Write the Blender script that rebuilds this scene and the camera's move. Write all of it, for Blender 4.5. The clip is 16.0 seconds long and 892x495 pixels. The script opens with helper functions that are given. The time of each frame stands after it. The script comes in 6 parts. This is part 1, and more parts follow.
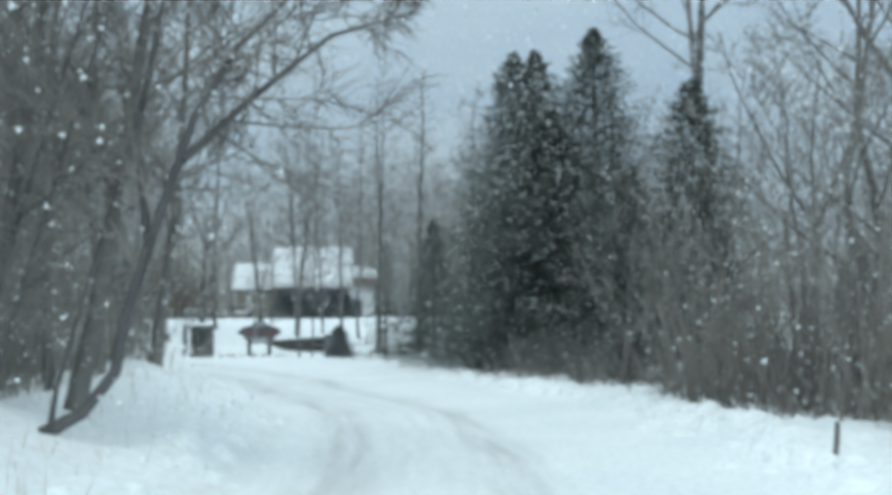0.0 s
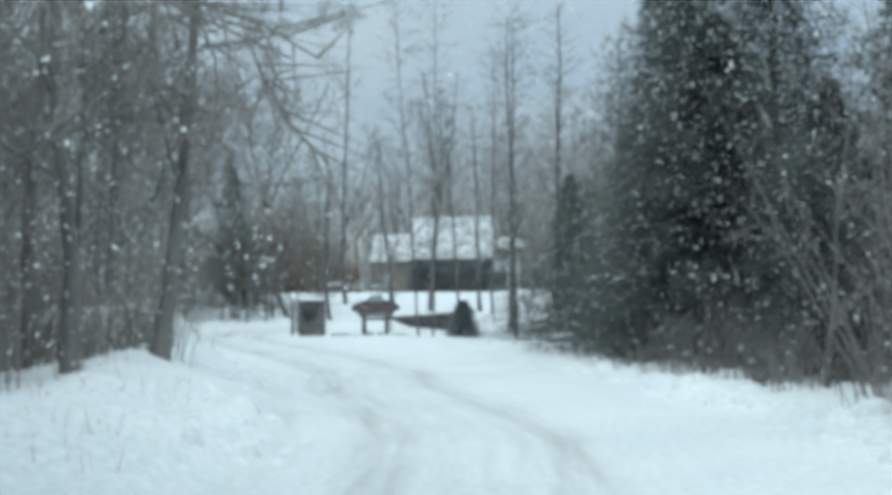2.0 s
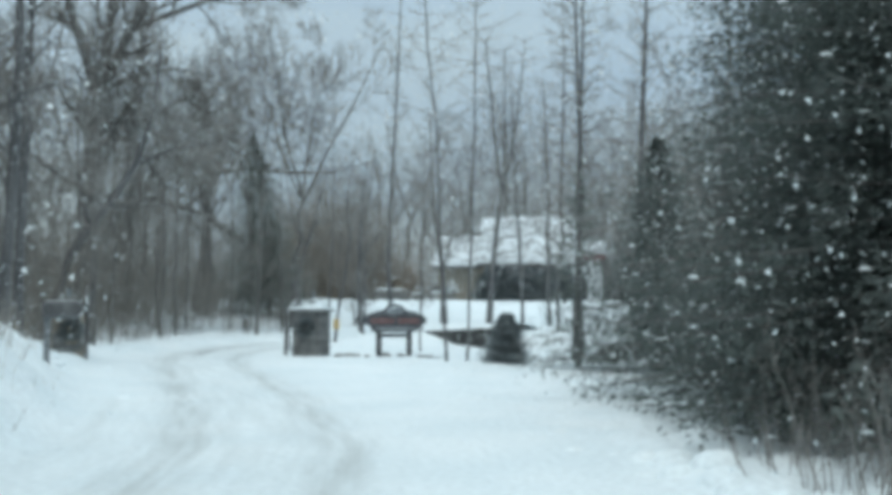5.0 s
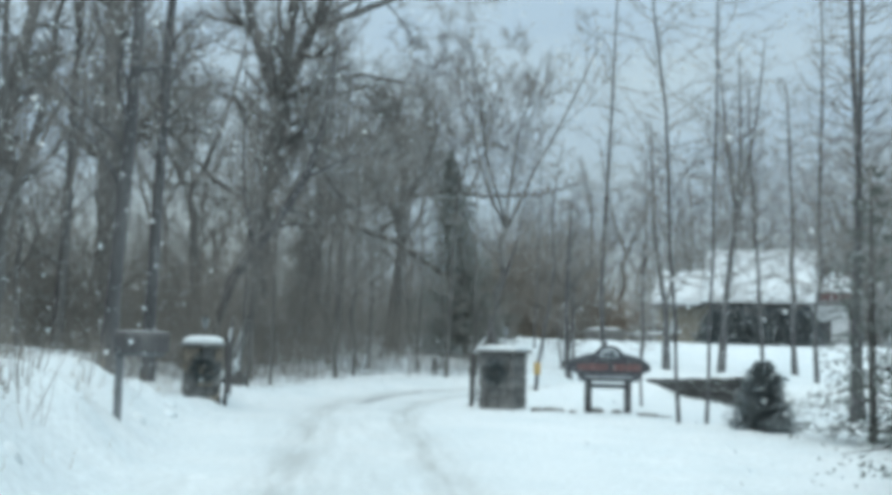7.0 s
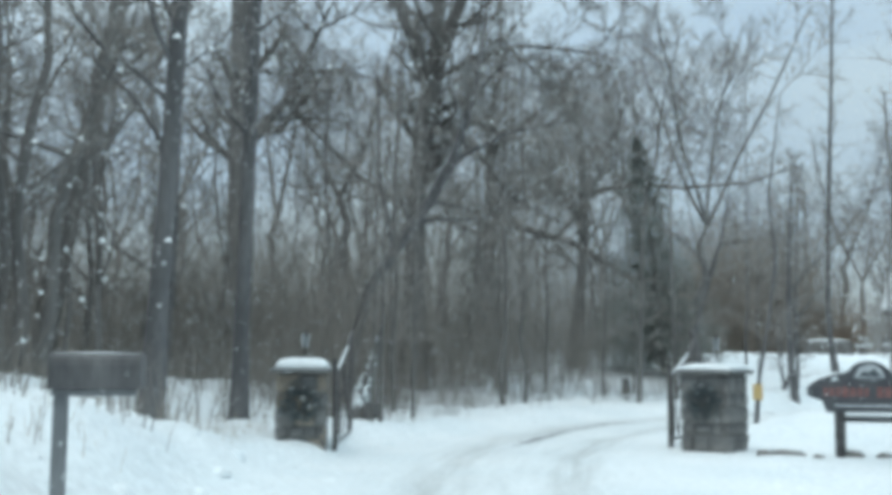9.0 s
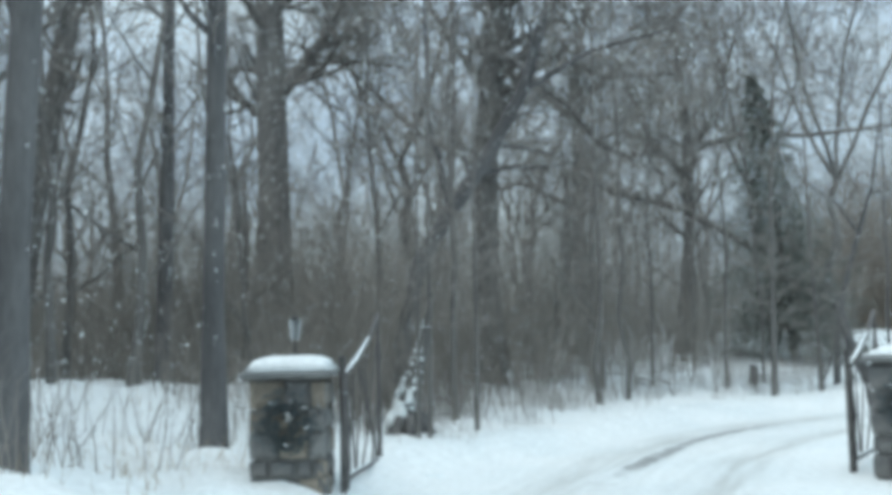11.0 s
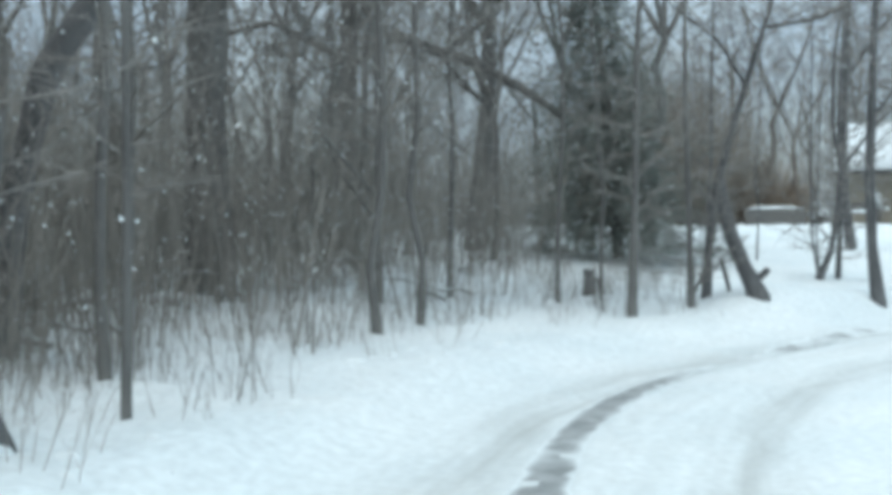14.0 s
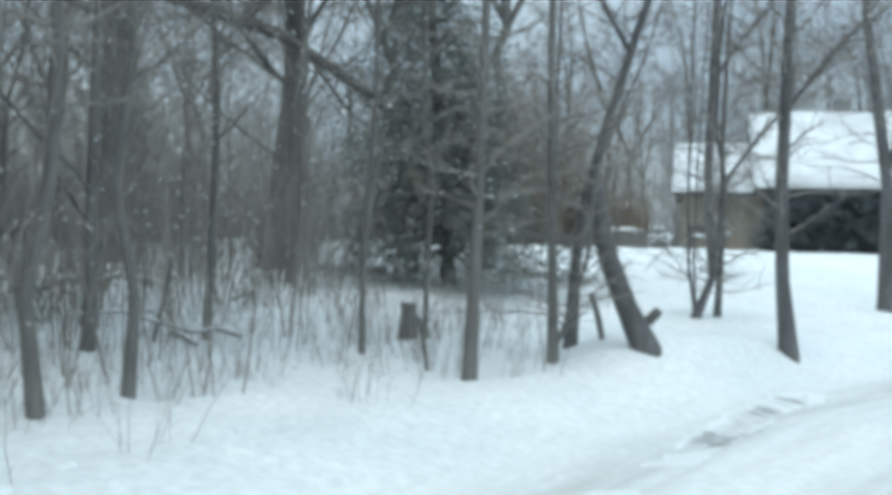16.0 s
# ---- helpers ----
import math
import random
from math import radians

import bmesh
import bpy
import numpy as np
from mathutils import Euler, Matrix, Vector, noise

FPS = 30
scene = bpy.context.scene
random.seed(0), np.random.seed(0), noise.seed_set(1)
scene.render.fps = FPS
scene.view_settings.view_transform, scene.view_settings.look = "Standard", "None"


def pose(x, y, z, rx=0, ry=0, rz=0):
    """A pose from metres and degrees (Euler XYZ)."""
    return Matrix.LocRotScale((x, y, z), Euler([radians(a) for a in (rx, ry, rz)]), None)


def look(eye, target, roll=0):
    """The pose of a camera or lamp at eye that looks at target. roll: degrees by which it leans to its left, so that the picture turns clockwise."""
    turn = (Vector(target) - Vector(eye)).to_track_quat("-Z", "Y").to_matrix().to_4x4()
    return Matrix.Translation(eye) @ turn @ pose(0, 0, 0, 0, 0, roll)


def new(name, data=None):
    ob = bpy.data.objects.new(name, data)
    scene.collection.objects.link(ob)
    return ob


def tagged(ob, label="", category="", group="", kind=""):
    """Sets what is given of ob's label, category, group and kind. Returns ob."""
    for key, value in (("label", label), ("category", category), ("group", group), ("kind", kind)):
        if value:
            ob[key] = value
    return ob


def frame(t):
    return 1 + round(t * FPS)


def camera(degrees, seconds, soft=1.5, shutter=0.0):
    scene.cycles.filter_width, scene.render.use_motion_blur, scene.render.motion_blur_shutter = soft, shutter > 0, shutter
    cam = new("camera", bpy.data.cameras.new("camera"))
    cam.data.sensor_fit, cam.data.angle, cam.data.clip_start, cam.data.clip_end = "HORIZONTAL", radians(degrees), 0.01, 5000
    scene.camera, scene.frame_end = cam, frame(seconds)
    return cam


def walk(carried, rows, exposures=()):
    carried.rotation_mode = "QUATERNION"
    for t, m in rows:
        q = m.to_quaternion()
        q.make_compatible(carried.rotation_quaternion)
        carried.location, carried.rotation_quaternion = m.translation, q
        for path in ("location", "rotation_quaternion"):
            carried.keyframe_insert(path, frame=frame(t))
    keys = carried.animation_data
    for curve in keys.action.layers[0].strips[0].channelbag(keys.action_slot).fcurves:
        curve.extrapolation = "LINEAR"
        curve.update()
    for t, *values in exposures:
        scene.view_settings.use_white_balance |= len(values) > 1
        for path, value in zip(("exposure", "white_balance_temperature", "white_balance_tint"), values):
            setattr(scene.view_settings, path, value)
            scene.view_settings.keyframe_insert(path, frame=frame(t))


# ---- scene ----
cam = camera(46.00, 16.0, soft=5.4)
PATH = [
    (0, look((-0.569, -31.731, 1.493), (2.794, -22.337, 2.162), -0.50)),
    (0.5, look((0.062, -30.349, 1.495), (3.478, -20.956, 1.815), 0.09)),
    (1, look((0.696, -28.975, 1.496), (4.013, -19.542, 1.638), -0.14)),
    (1.5, look((1.337, -27.612, 1.498), (3.837, -17.935, 1.818), -0.75)),
    (2, look((1.936, -26.267, 1.497), (3.872, -16.466, 1.926), -0.73)),
    (2.5, look((2.561, -24.918, 1.493), (4.050, -15.043, 1.995), -0.31)),
    (3, look((3.162, -23.502, 1.493), (4.540, -13.603, 1.811), -0.33)),
    (3.2, look((3.407, -22.924, 1.493), (4.783, -13.023, 1.787), -0.14)),
    (5.3, look((5.172, -16.055, 1.508), (6.095, -6.112, 2.034), 0.55)),
    (5.5, look((5.219, -15.401, 1.505), (5.937, -5.437, 1.961), 0.66)),
    (6, look((5.345, -13.777, 1.498), (5.415, -3.779, 1.690), 0.48)),
    (6.5, look((5.408, -12.323, 1.498), (4.943, -2.336, 1.726), 0.87)),
    (7, look((5.399, -10.990, 1.502), (4.466, -1.070, 2.358), 1.51)),
    (7.5, look((5.362, -9.607, 1.507), (3.840, 0.182, 2.873), 1.17)),
    (8, look((5.312, -8.138, 1.508), (3.380, 1.590, 2.787), 0.76)),
    (8.5, look((5.204, -6.658, 1.508), (2.881, 3.006, 2.608), 0.60)),
    (9, look((5.078, -5.203, 1.507), (2.335, 4.361, 2.504), 0.42)),
    (9.2, look((5.015, -4.628, 1.506), (2.101, 4.889, 2.476), 0.34)),
    (11.3, look((3.705, 0.879, 1.526), (0.078, 10.158, 2.394), -1.22)),
    (11.5, look((3.547, 1.413, 1.525), (-0.072, 10.697, 2.365), -1.00)),
    (12, look((3.119, 2.737, 1.520), (-0.318, 12.099, 2.248), -0.54)),
    (12.5, look((2.691, 4.107, 1.508), (-0.076, 13.710, 1.864), 0.04)),
    (13, look((2.311, 5.463, 1.494), (0.073, 15.209, 1.452), 0.16)),
    (13.5, look((2.002, 6.753, 1.485), (0.099, 16.569, 1.368), -0.27)),
    (14, look((1.889, 8.101, 1.487), (0.420, 17.991, 1.315), -0.41)),
    (14.5, look((1.790, 9.423, 1.491), (0.731, 19.365, 1.308), -0.23)),
    (15, look((1.746, 10.718, 1.491), (0.984, 20.689, 1.466), -0.15)),
    (15.5, look((1.753, 11.977, 1.488), (1.373, 21.969, 1.627), 0.55)),
    (16, look((1.888, 13.228, 1.489), (2.059, 23.227, 1.476), 1.27)),
]
walk(cam, PATH, [(0.0, -0.13, 6660, 5.4), (5.5, -0.12, 6660, 5.4), (6.5, 0.02, 6660, 5.4), (7.5, -0.13, 6660, 5.4), (8.5, -0.03, 6660, 5.9), (12.0, 0.13, 6690, 7.3), (14.5, 0.11, 6680, 6.9), (16.0, 0.10, 6670, 6.9)])

# ---- world and light ----
world = bpy.data.worlds.new("winter_sky")
scene.world = world
world.use_nodes = True
wn, wl = world.node_tree.nodes, world.node_tree.links
wn.clear()
sky = wn.new("ShaderNodeTexSky")
sky.sky_type = "NISHITA"
sky.sun_disc = False
sky.sun_elevation, sky.sun_rotation = radians(70), radians(203)
sky.air_density, sky.dust_density = 1.0, 3.0
bg_sky = wn.new("ShaderNodeBackground")
bg_sky.inputs[1].default_value = 0.05
wl.new(sky.outputs[0], bg_sky.inputs[0])
wtc = wn.new("ShaderNodeTexCoord")
wmap = wn.new("ShaderNodeMapping")
wmap.inputs["Scale"].default_value = (1.6, 1.6, 4.0)
wnoise = wn.new("ShaderNodeTexNoise")
wnoise.inputs["Scale"].default_value = 1.7
wnoise.inputs["Detail"].default_value = 6
wramp = wn.new("ShaderNodeValToRGB")
wramp.color_ramp.elements[0].position, wramp.color_ramp.elements[0].color = 0.36, (0.30, 0.408, 0.50, 1)
wramp.color_ramp.elements[1].position, wramp.color_ramp.elements[1].color = 0.66, (0.43, 0.533, 0.568, 1)
wsep = wn.new("ShaderNodeSeparateXYZ")
wup = wn.new("ShaderNodeMapRange")
wup.inputs["From Min"].default_value, wup.inputs["From Max"].default_value = 0.0, 1.0
wup.interpolation_type = "SMOOTHSTEP"
wup.inputs["To Min"].default_value, wup.inputs["To Max"].default_value = 0.78, 2.5
bg_cloud = wn.new("ShaderNodeBackground")
# bluer cloud near the horizon, paler above
wlow = wn.new("ShaderNodeMapRange")
wlow.interpolation_type = "SMOOTHSTEP"
wlow.inputs["From Min"].default_value, wlow.inputs["From Max"].default_value = 0.10, 0.55
wlow.inputs["To Min"].default_value, wlow.inputs["To Max"].default_value = 1.0, 0.0
wtint = wn.new("ShaderNodeMix")
wtint.data_type, wtint.blend_type = "RGBA", "MULTIPLY"
wtint.inputs[7].default_value = (1.0, 0.99, 1.02, 1)
wl.new(wtc.outputs["Generated"], wmap.inputs[0])
wl.new(wtc.outputs["Generated"], wsep.inputs[0])
wl.new(wsep.outputs["Z"], wup.inputs["Value"])
wl.new(wup.outputs[0], bg_cloud.inputs[1])
wl.new(wmap.outputs[0], wnoise.inputs["Vector"])
wl.new(wnoise.outputs["Fac"], wramp.inputs[0])
wl.new(wsep.outputs["Z"], wlow.inputs["Value"])
wl.new(wlow.outputs[0], wtint.inputs[0])
wl.new(wramp.outputs[0], wtint.inputs[6])
wl.new(wtint.outputs[2], bg_cloud.inputs[0])
wadd = wn.new("ShaderNodeAddShader")
wl.new(bg_sky.outputs[0], wadd.inputs[0])
wl.new(bg_cloud.outputs[0], wadd.inputs[1])
wout = wn.new("ShaderNodeOutputWorld")
wl.new(wadd.outputs[0], wout.inputs[0])

sun_data = bpy.data.lights.new("sun", "SUN")
sun_data.energy, sun_data.angle, sun_data.color = 0.6, radians(40), (1.0, 0.97, 0.93)
sun = new("sun", sun_data)
sun.matrix_world = look((-6, -14, 45), (0, 0, 0))


# ---- materials ----
def material(name, base, second, rough=0.8, scale=4.0, bump=0.2, metal=0.0, fine=40.0, stretch=(1, 1, 1), spread=(0.35, 0.65), per_piece=0.0, subsurface=0.0):
    """Two colours mixed by a coarse noise, with a fine one for grain and relief."""
    m = bpy.data.materials.new(name)
    m.use_nodes = True
    n, l = m.node_tree.nodes, m.node_tree.links
    b = n["Principled BSDF"]
    tc = n.new("ShaderNodeTexCoord")
    mp = n.new("ShaderNodeMapping")
    mp.inputs["Scale"].default_value = stretch
    l.new(tc.outputs["Object"], mp.inputs[0])
    a = n.new("ShaderNodeTexNoise")
    a.inputs["Scale"].default_value, a.inputs["Detail"].default_value = scale, 5
    f = n.new("ShaderNodeTexNoise")
    f.inputs["Scale"].default_value, f.inputs["Detail"].default_value = fine, 4
    for q in (a, f):
        l.new(mp.outputs[0], q.inputs["Vector"])
    r = n.new("ShaderNodeValToRGB")
    r.color_ramp.elements[0].position, r.color_ramp.elements[0].color = spread[0], (*base, 1)
    r.color_ramp.elements[1].position, r.color_ramp.elements[1].color = spread[1], (*second, 1)
    l.new(a.outputs["Fac"], r.inputs[0])
    mr = n.new("ShaderNodeMapRange")
    mr.inputs["To Min"].default_value, mr.inputs["To Max"].default_value = 0.75, 1.2
    l.new(f.outputs["Fac"], mr.inputs["Value"])
    mul = n.new("ShaderNodeMix")
    mul.data_type, mul.blend_type = "RGBA", "MULTIPLY"
    mul.inputs[0].default_value = 1.0
    l.new(r.outputs[0], mul.inputs[6])
    l.new(mr.outputs[0], mul.inputs[7])
    col = mul.outputs[2]
    if per_piece:
        oi = n.new("ShaderNodeObjectInfo")
        hv = n.new("ShaderNodeHueSaturation")
        vr = n.new("ShaderNodeMapRange")
        vr.inputs["To Min"].default_value, vr.inputs["To Max"].default_value = 1 - per_piece, 1 + per_piece
        l.new(oi.outputs["Random"], vr.inputs["Value"])
        l.new(vr.outputs[0], hv.inputs["Value"])
        l.new(col, hv.inputs["Color"])
        col = hv.outputs[0]
    l.new(col, b.inputs["Base Color"])
    b.inputs["Roughness"].default_value, b.inputs["Metallic"].default_value = rough, metal
    if subsurface:
        b.inputs["Subsurface Weight"].default_value = subsurface
        b.inputs["Subsurface Radius"].default_value = (0.05, 0.06, 0.07)
    if bump:
        bp = n.new("ShaderNodeBump")
        bp.inputs["Strength"].default_value, bp.inputs["Distance"].default_value = bump, 0.02
        l.new(f.outputs["Fac"], bp.inputs["Height"])
        l.new(bp.outputs[0], b.inputs["Normal"])
    return m


SNOW = material("snow", (0.80, 0.86, 0.88), (0.87, 0.91, 0.92), 0.65, 0.7, 0.25, fine=14.0)
SNOW_ROAD = material("packed_snow", (0.79, 0.85, 0.87), (0.87, 0.91, 0.92), 0.6, 0.6, 0.25, fine=12.0)
# worn wheel tracks: a greyer snow where the "wear" of the road surface is high
rn, rl = SNOW_ROAD.node_tree.nodes, SNOW_ROAD.node_tree.links
r_attr = rn.new("ShaderNodeAttribute")
r_attr.attribute_name = "wear"
r_noise = rn.new("ShaderNodeTexNoise")
r_noise.inputs["Scale"].default_value, r_noise.inputs["Detail"].default_value = 0.8, 7
r_lane = rn.new("ShaderNodeAttribute")
r_lane.attribute_name = "lane"
rl.new(r_lane.outputs["Vector"], r_noise.inputs["Vector"])
r_streak = rn.new("ShaderNodeMapRange")
r_streak.inputs["From Min"].default_value, r_streak.inputs["From Max"].default_value = 0.2, 0.85
rl.new(r_noise.outputs["Fac"], r_streak.inputs["Value"])
r_mul = rn.new("ShaderNodeMath")
r_mul.operation = "MULTIPLY"
rl.new(r_attr.outputs["Fac"], r_mul.inputs[0])
rl.new(r_streak.outputs[0], r_mul.inputs[1])
r_mix = rn.new("ShaderNodeMix")
r_mix.data_type = "RGBA"
r_bsdf = rn["Principled BSDF"]
rl.new(r_bsdf.inputs["Base Color"].links[0].from_socket, r_mix.inputs[6])
r_mix.inputs[7].default_value = (0.38, 0.392, 0.375, 1)
rl.new(r_mul.outputs[0], r_mix.inputs[0])
rl.new(r_mix.outputs[2], r_bsdf.inputs["Base Color"])
# snow greyed to stand in for haze and duller light on the roof
DULLED_SNOW = material("haze_dulled_snow", (0.58, 0.62, 0.64), (0.74, 0.78, 0.80), 0.7, 1.2, 0.25, fine=10.0, spread=(0.3, 0.6))
SLUSH = material("slush", (0.27, 0.285, 0.29), (0.44, 0.46, 0.465), 0.45, 5.0, 0.5, fine=25.0)
sn_, sl_ = SLUSH.node_tree.nodes, SLUSH.node_tree.links
s_attr, s_noise, s_tc, s_sum = sn_.new("ShaderNodeAttribute"), sn_.new("ShaderNodeTexNoise"), sn_.new("ShaderNodeTexCoord"), sn_.new("ShaderNodeMath")
s_attr.attribute_name = "wear"
s_noise.inputs["Scale"].default_value, s_noise.inputs["Detail"].default_value = 5.5, 6
sl_.new(s_tc.outputs["Object"], s_noise.inputs["Vector"])
s_sum.operation = "ADD"
sl_.new(s_attr.outputs["Fac"], s_sum.inputs[0])
sl_.new(s_noise.outputs["Fac"], s_sum.inputs[1])
s_edge, s_mix = sn_.new("ShaderNodeMapRange"), sn_.new("ShaderNodeMix")
s_edge.inputs["From Min"].default_value, s_edge.inputs["From Max"].default_value = 0.68, 1.45
s_mix.data_type = "RGBA"
sl_.new(s_sum.outputs[0], s_edge.inputs["Value"])
sl_.new(s_edge.outputs[0], s_mix.inputs[0])
s_mix.inputs[6].default_value = (0.82, 0.87, 0.885, 1)
sl_.new(sn_["Principled BSDF"].inputs["Base Color"].links[0].from_socket, s_mix.inputs[7])
sl_.new(s_mix.outputs[2], sn_["Principled BSDF"].inputs["Base Color"])
BARK = material("bark", (0.13, 0.127, 0.122), (0.228, 0.221, 0.21), 0.9, 3.0, 0.8, fine=24.0, stretch=(1, 1, 0.25))
BARK_PALE = material("bark_dark", (0.095, 0.095, 0.098), (0.165, 0.165, 0.165), 0.9, 3.0, 0.6, fine=24.0, stretch=(1, 1, 0.3))
TWIG = material("twig", (0.185, 0.173, 0.163), (0.31, 0.292, 0.272), 0.9, 1.2, 0.0)
BRUSH = material("brush_stem", (0.19, 0.174, 0.158), (0.325, 0.30, 0.272), 0.9, 0.5, 0.0)
RUST_TWIG = material("rust_twig", (0.19, 0.158, 0.13), (0.275, 0.235, 0.195), 0.9, 0.8, 0.0)
ORANGE_TWIG = material("orange_twig", (0.24, 0.178, 0.135), (0.33, 0.25, 0.19), 0.9, 0.8, 0.0)
DRY_GRASS = material("dry_grass", (0.30, 0.24, 0.16), (0.42, 0.35, 0.25), 0.9, 3.0, 0.0)
NEEDLE = material("needle", (0.105, 0.126, 0.116), (0.155, 0.184, 0.168), 0.75, 1.3, 0.0)
NEEDLE_BLUE = material("needle_blue", (0.115, 0.145, 0.155), (0.17, 0.205, 0.215), 0.75, 1.3, 0.0)
NEEDLE_GREY = material("needle_grey", (0.175, 0.195, 0.178), (0.24, 0.265, 0.245), 0.75, 1.3, 0.0)
# NEEDLE_SOFT is frosted nearly all over, a pale grey painted in for haze
NEEDLE_SOFT = material("needle_soft", (0.20, 0.24, 0.25), (0.28, 0.32, 0.33), 0.75, 1.3, 0.0)
for green, grain, bare in ((NEEDLE, 17.0, 0.52), (NEEDLE_BLUE, 7.0, 0.80), (NEEDLE_SOFT, 40.0, 0.42), (NEEDLE_GREY, 26.0, 0.74)):
    gn, gl = green.node_tree.nodes, green.node_tree.links
    g_b, g_out = gn["Principled BSDF"], gn["Material Output"]
    g_t, g_mix = gn.new("ShaderNodeBsdfTranslucent"), gn.new("ShaderNodeMixShader")
    gl.new(g_b.inputs["Base Color"].links[0].from_socket, g_t.inputs["Color"])
    g_mix.inputs[0].default_value = 0.56
    # a broken dusting of snow that also lifts the needles' tone to imitate haze
    g_tc, g_n, g_r, g_c = gn.new("ShaderNodeTexCoord"), gn.new("ShaderNodeTexNoise"), gn.new("ShaderNodeValToRGB"), gn.new("ShaderNodeMix")
    g_n.inputs["Scale"].default_value, g_n.inputs["Detail"].default_value = grain, 3
    gl.new(g_tc.outputs["Object"], g_n.inputs["Vector"])
    gl.new(g_n.outputs["Fac"], g_r.inputs[0])
    g_r.color_ramp.elements[0].position, g_r.color_ramp.elements[1].position = bare, bare + 0.24
    g_c.data_type = "RGBA"
    gl.new(g_r.outputs[0], g_c.inputs[0])
    gl.new(g_b.inputs["Base Color"].links[0].from_socket, g_c.inputs[6])
    g_c.inputs[7].default_value = (0.50, 0.54, 0.55, 1)
    gl.new(g_c.outputs[2], g_b.inputs["Base Color"])
    gl.new(g_b.outputs[0], g_mix.inputs[1])
    gl.new(g_t.outputs[0], g_mix.inputs[2])
    gl.new(g_mix.outputs[0], g_out.inputs["Surface"])
STONE = material("field_stone", (0.125, 0.129, 0.131), (0.225, 0.222, 0.212), 0.85, 5.0, 0.7, fine=30.0, per_piece=0.25)
STONE_TAN = material("tan_field_stone", (0.24, 0.205, 0.165), (0.37, 0.32, 0.262), 0.85, 5.0, 0.7, fine=30.0, per_piece=0.3)
DARK_STONE = material("dark_stone", (0.045, 0.047, 0.048), (0.095, 0.095, 0.09), 0.85, 3.0, 0.6, per_piece=0.3)
MORTAR = material("mortar", (0.17, 0.168, 0.16), (0.25, 0.245, 0.235), 0.95, 6.0, 0.5)
SLATE = material("slate_cap", (0.16, 0.165, 0.165), (0.25, 0.255, 0.25), 0.8, 4.0, 0.4)
IRON = material("weathered_iron", (0.085, 0.085, 0.085), (0.16, 0.15, 0.145), 0.65, 8.0, 0.3, metal=0.2)
TIMBER = material("grey_timber", (0.16, 0.17, 0.18), (0.27, 0.28, 0.29), 0.85, 4.0, 0.5, stretch=(1, 1, 0.15))
DARK_TIMBER = material("dark_timber", (0.045, 0.045, 0.047), (0.09, 0.088, 0.09), 0.8, 4.0, 0.5, stretch=(1, 1, 0.2))
SIGN_DARK = material("sign_board", (0.06, 0.065, 0.074), (0.10, 0.106, 0.114), 0.55, 3.0, 0.2)
SIGN_RED = material("sign_letter_red", (0.20, 0.09, 0.085), (0.28, 0.14, 0.13), 0.6, 6.0, 0.1)
SIGN_GREY = material("sign_emblem", (0.42, 0.45, 0.47), (0.60, 0.63, 0.65), 0.6, 6.0, 0.1)
YELLOW = material("yellow_plate", (0.50, 0.34, 0.13), (0.58, 0.42, 0.18), 0.5, 6.0, 0.1)
HOUSE_DARK = material("dark_siding", (0.06, 0.078, 0.088), (0.10, 0.12, 0.132), 0.75, 1.5, 0.4)
HOUSE_TAN = material("tan_siding", (0.25, 0.222, 0.18), (0.33, 0.295, 0.245), 0.8, 2.0, 0.3)
RED_PAINT = material("red_paint", (0.145, 0.06, 0.058), (0.19, 0.08, 0.075), 0.6, 3.0, 0.2)
WHITE_PAINT = material("white_paint", (0.70, 0.72, 0.73), (0.8, 0.81, 0.81), 0.6, 3.0, 0.1)
BLACK_METAL = material("black_metal", (0.03, 0.03, 0.032), (0.06, 0.06, 0.06), 0.5, 5.0, 0.2, metal=0.5)
GLASS_DARK = material("window_glass", (0.02, 0.025, 0.03), (0.04, 0.045, 0.05), 0.08, 3.0, 0.0)
# paler bluish twig colour that stands in for haze over the far woods
HAZE_TWIG = material("hazed_twig", (0.20, 0.21, 0.215), (0.32, 0.325, 0.33), 0.9, 0.3, 0.0)
LANTERN_GLASS = material("frosted_glass", (0.085, 0.095, 0.10), (0.17, 0.185, 0.19), 0.3, 8.0, 0.0)


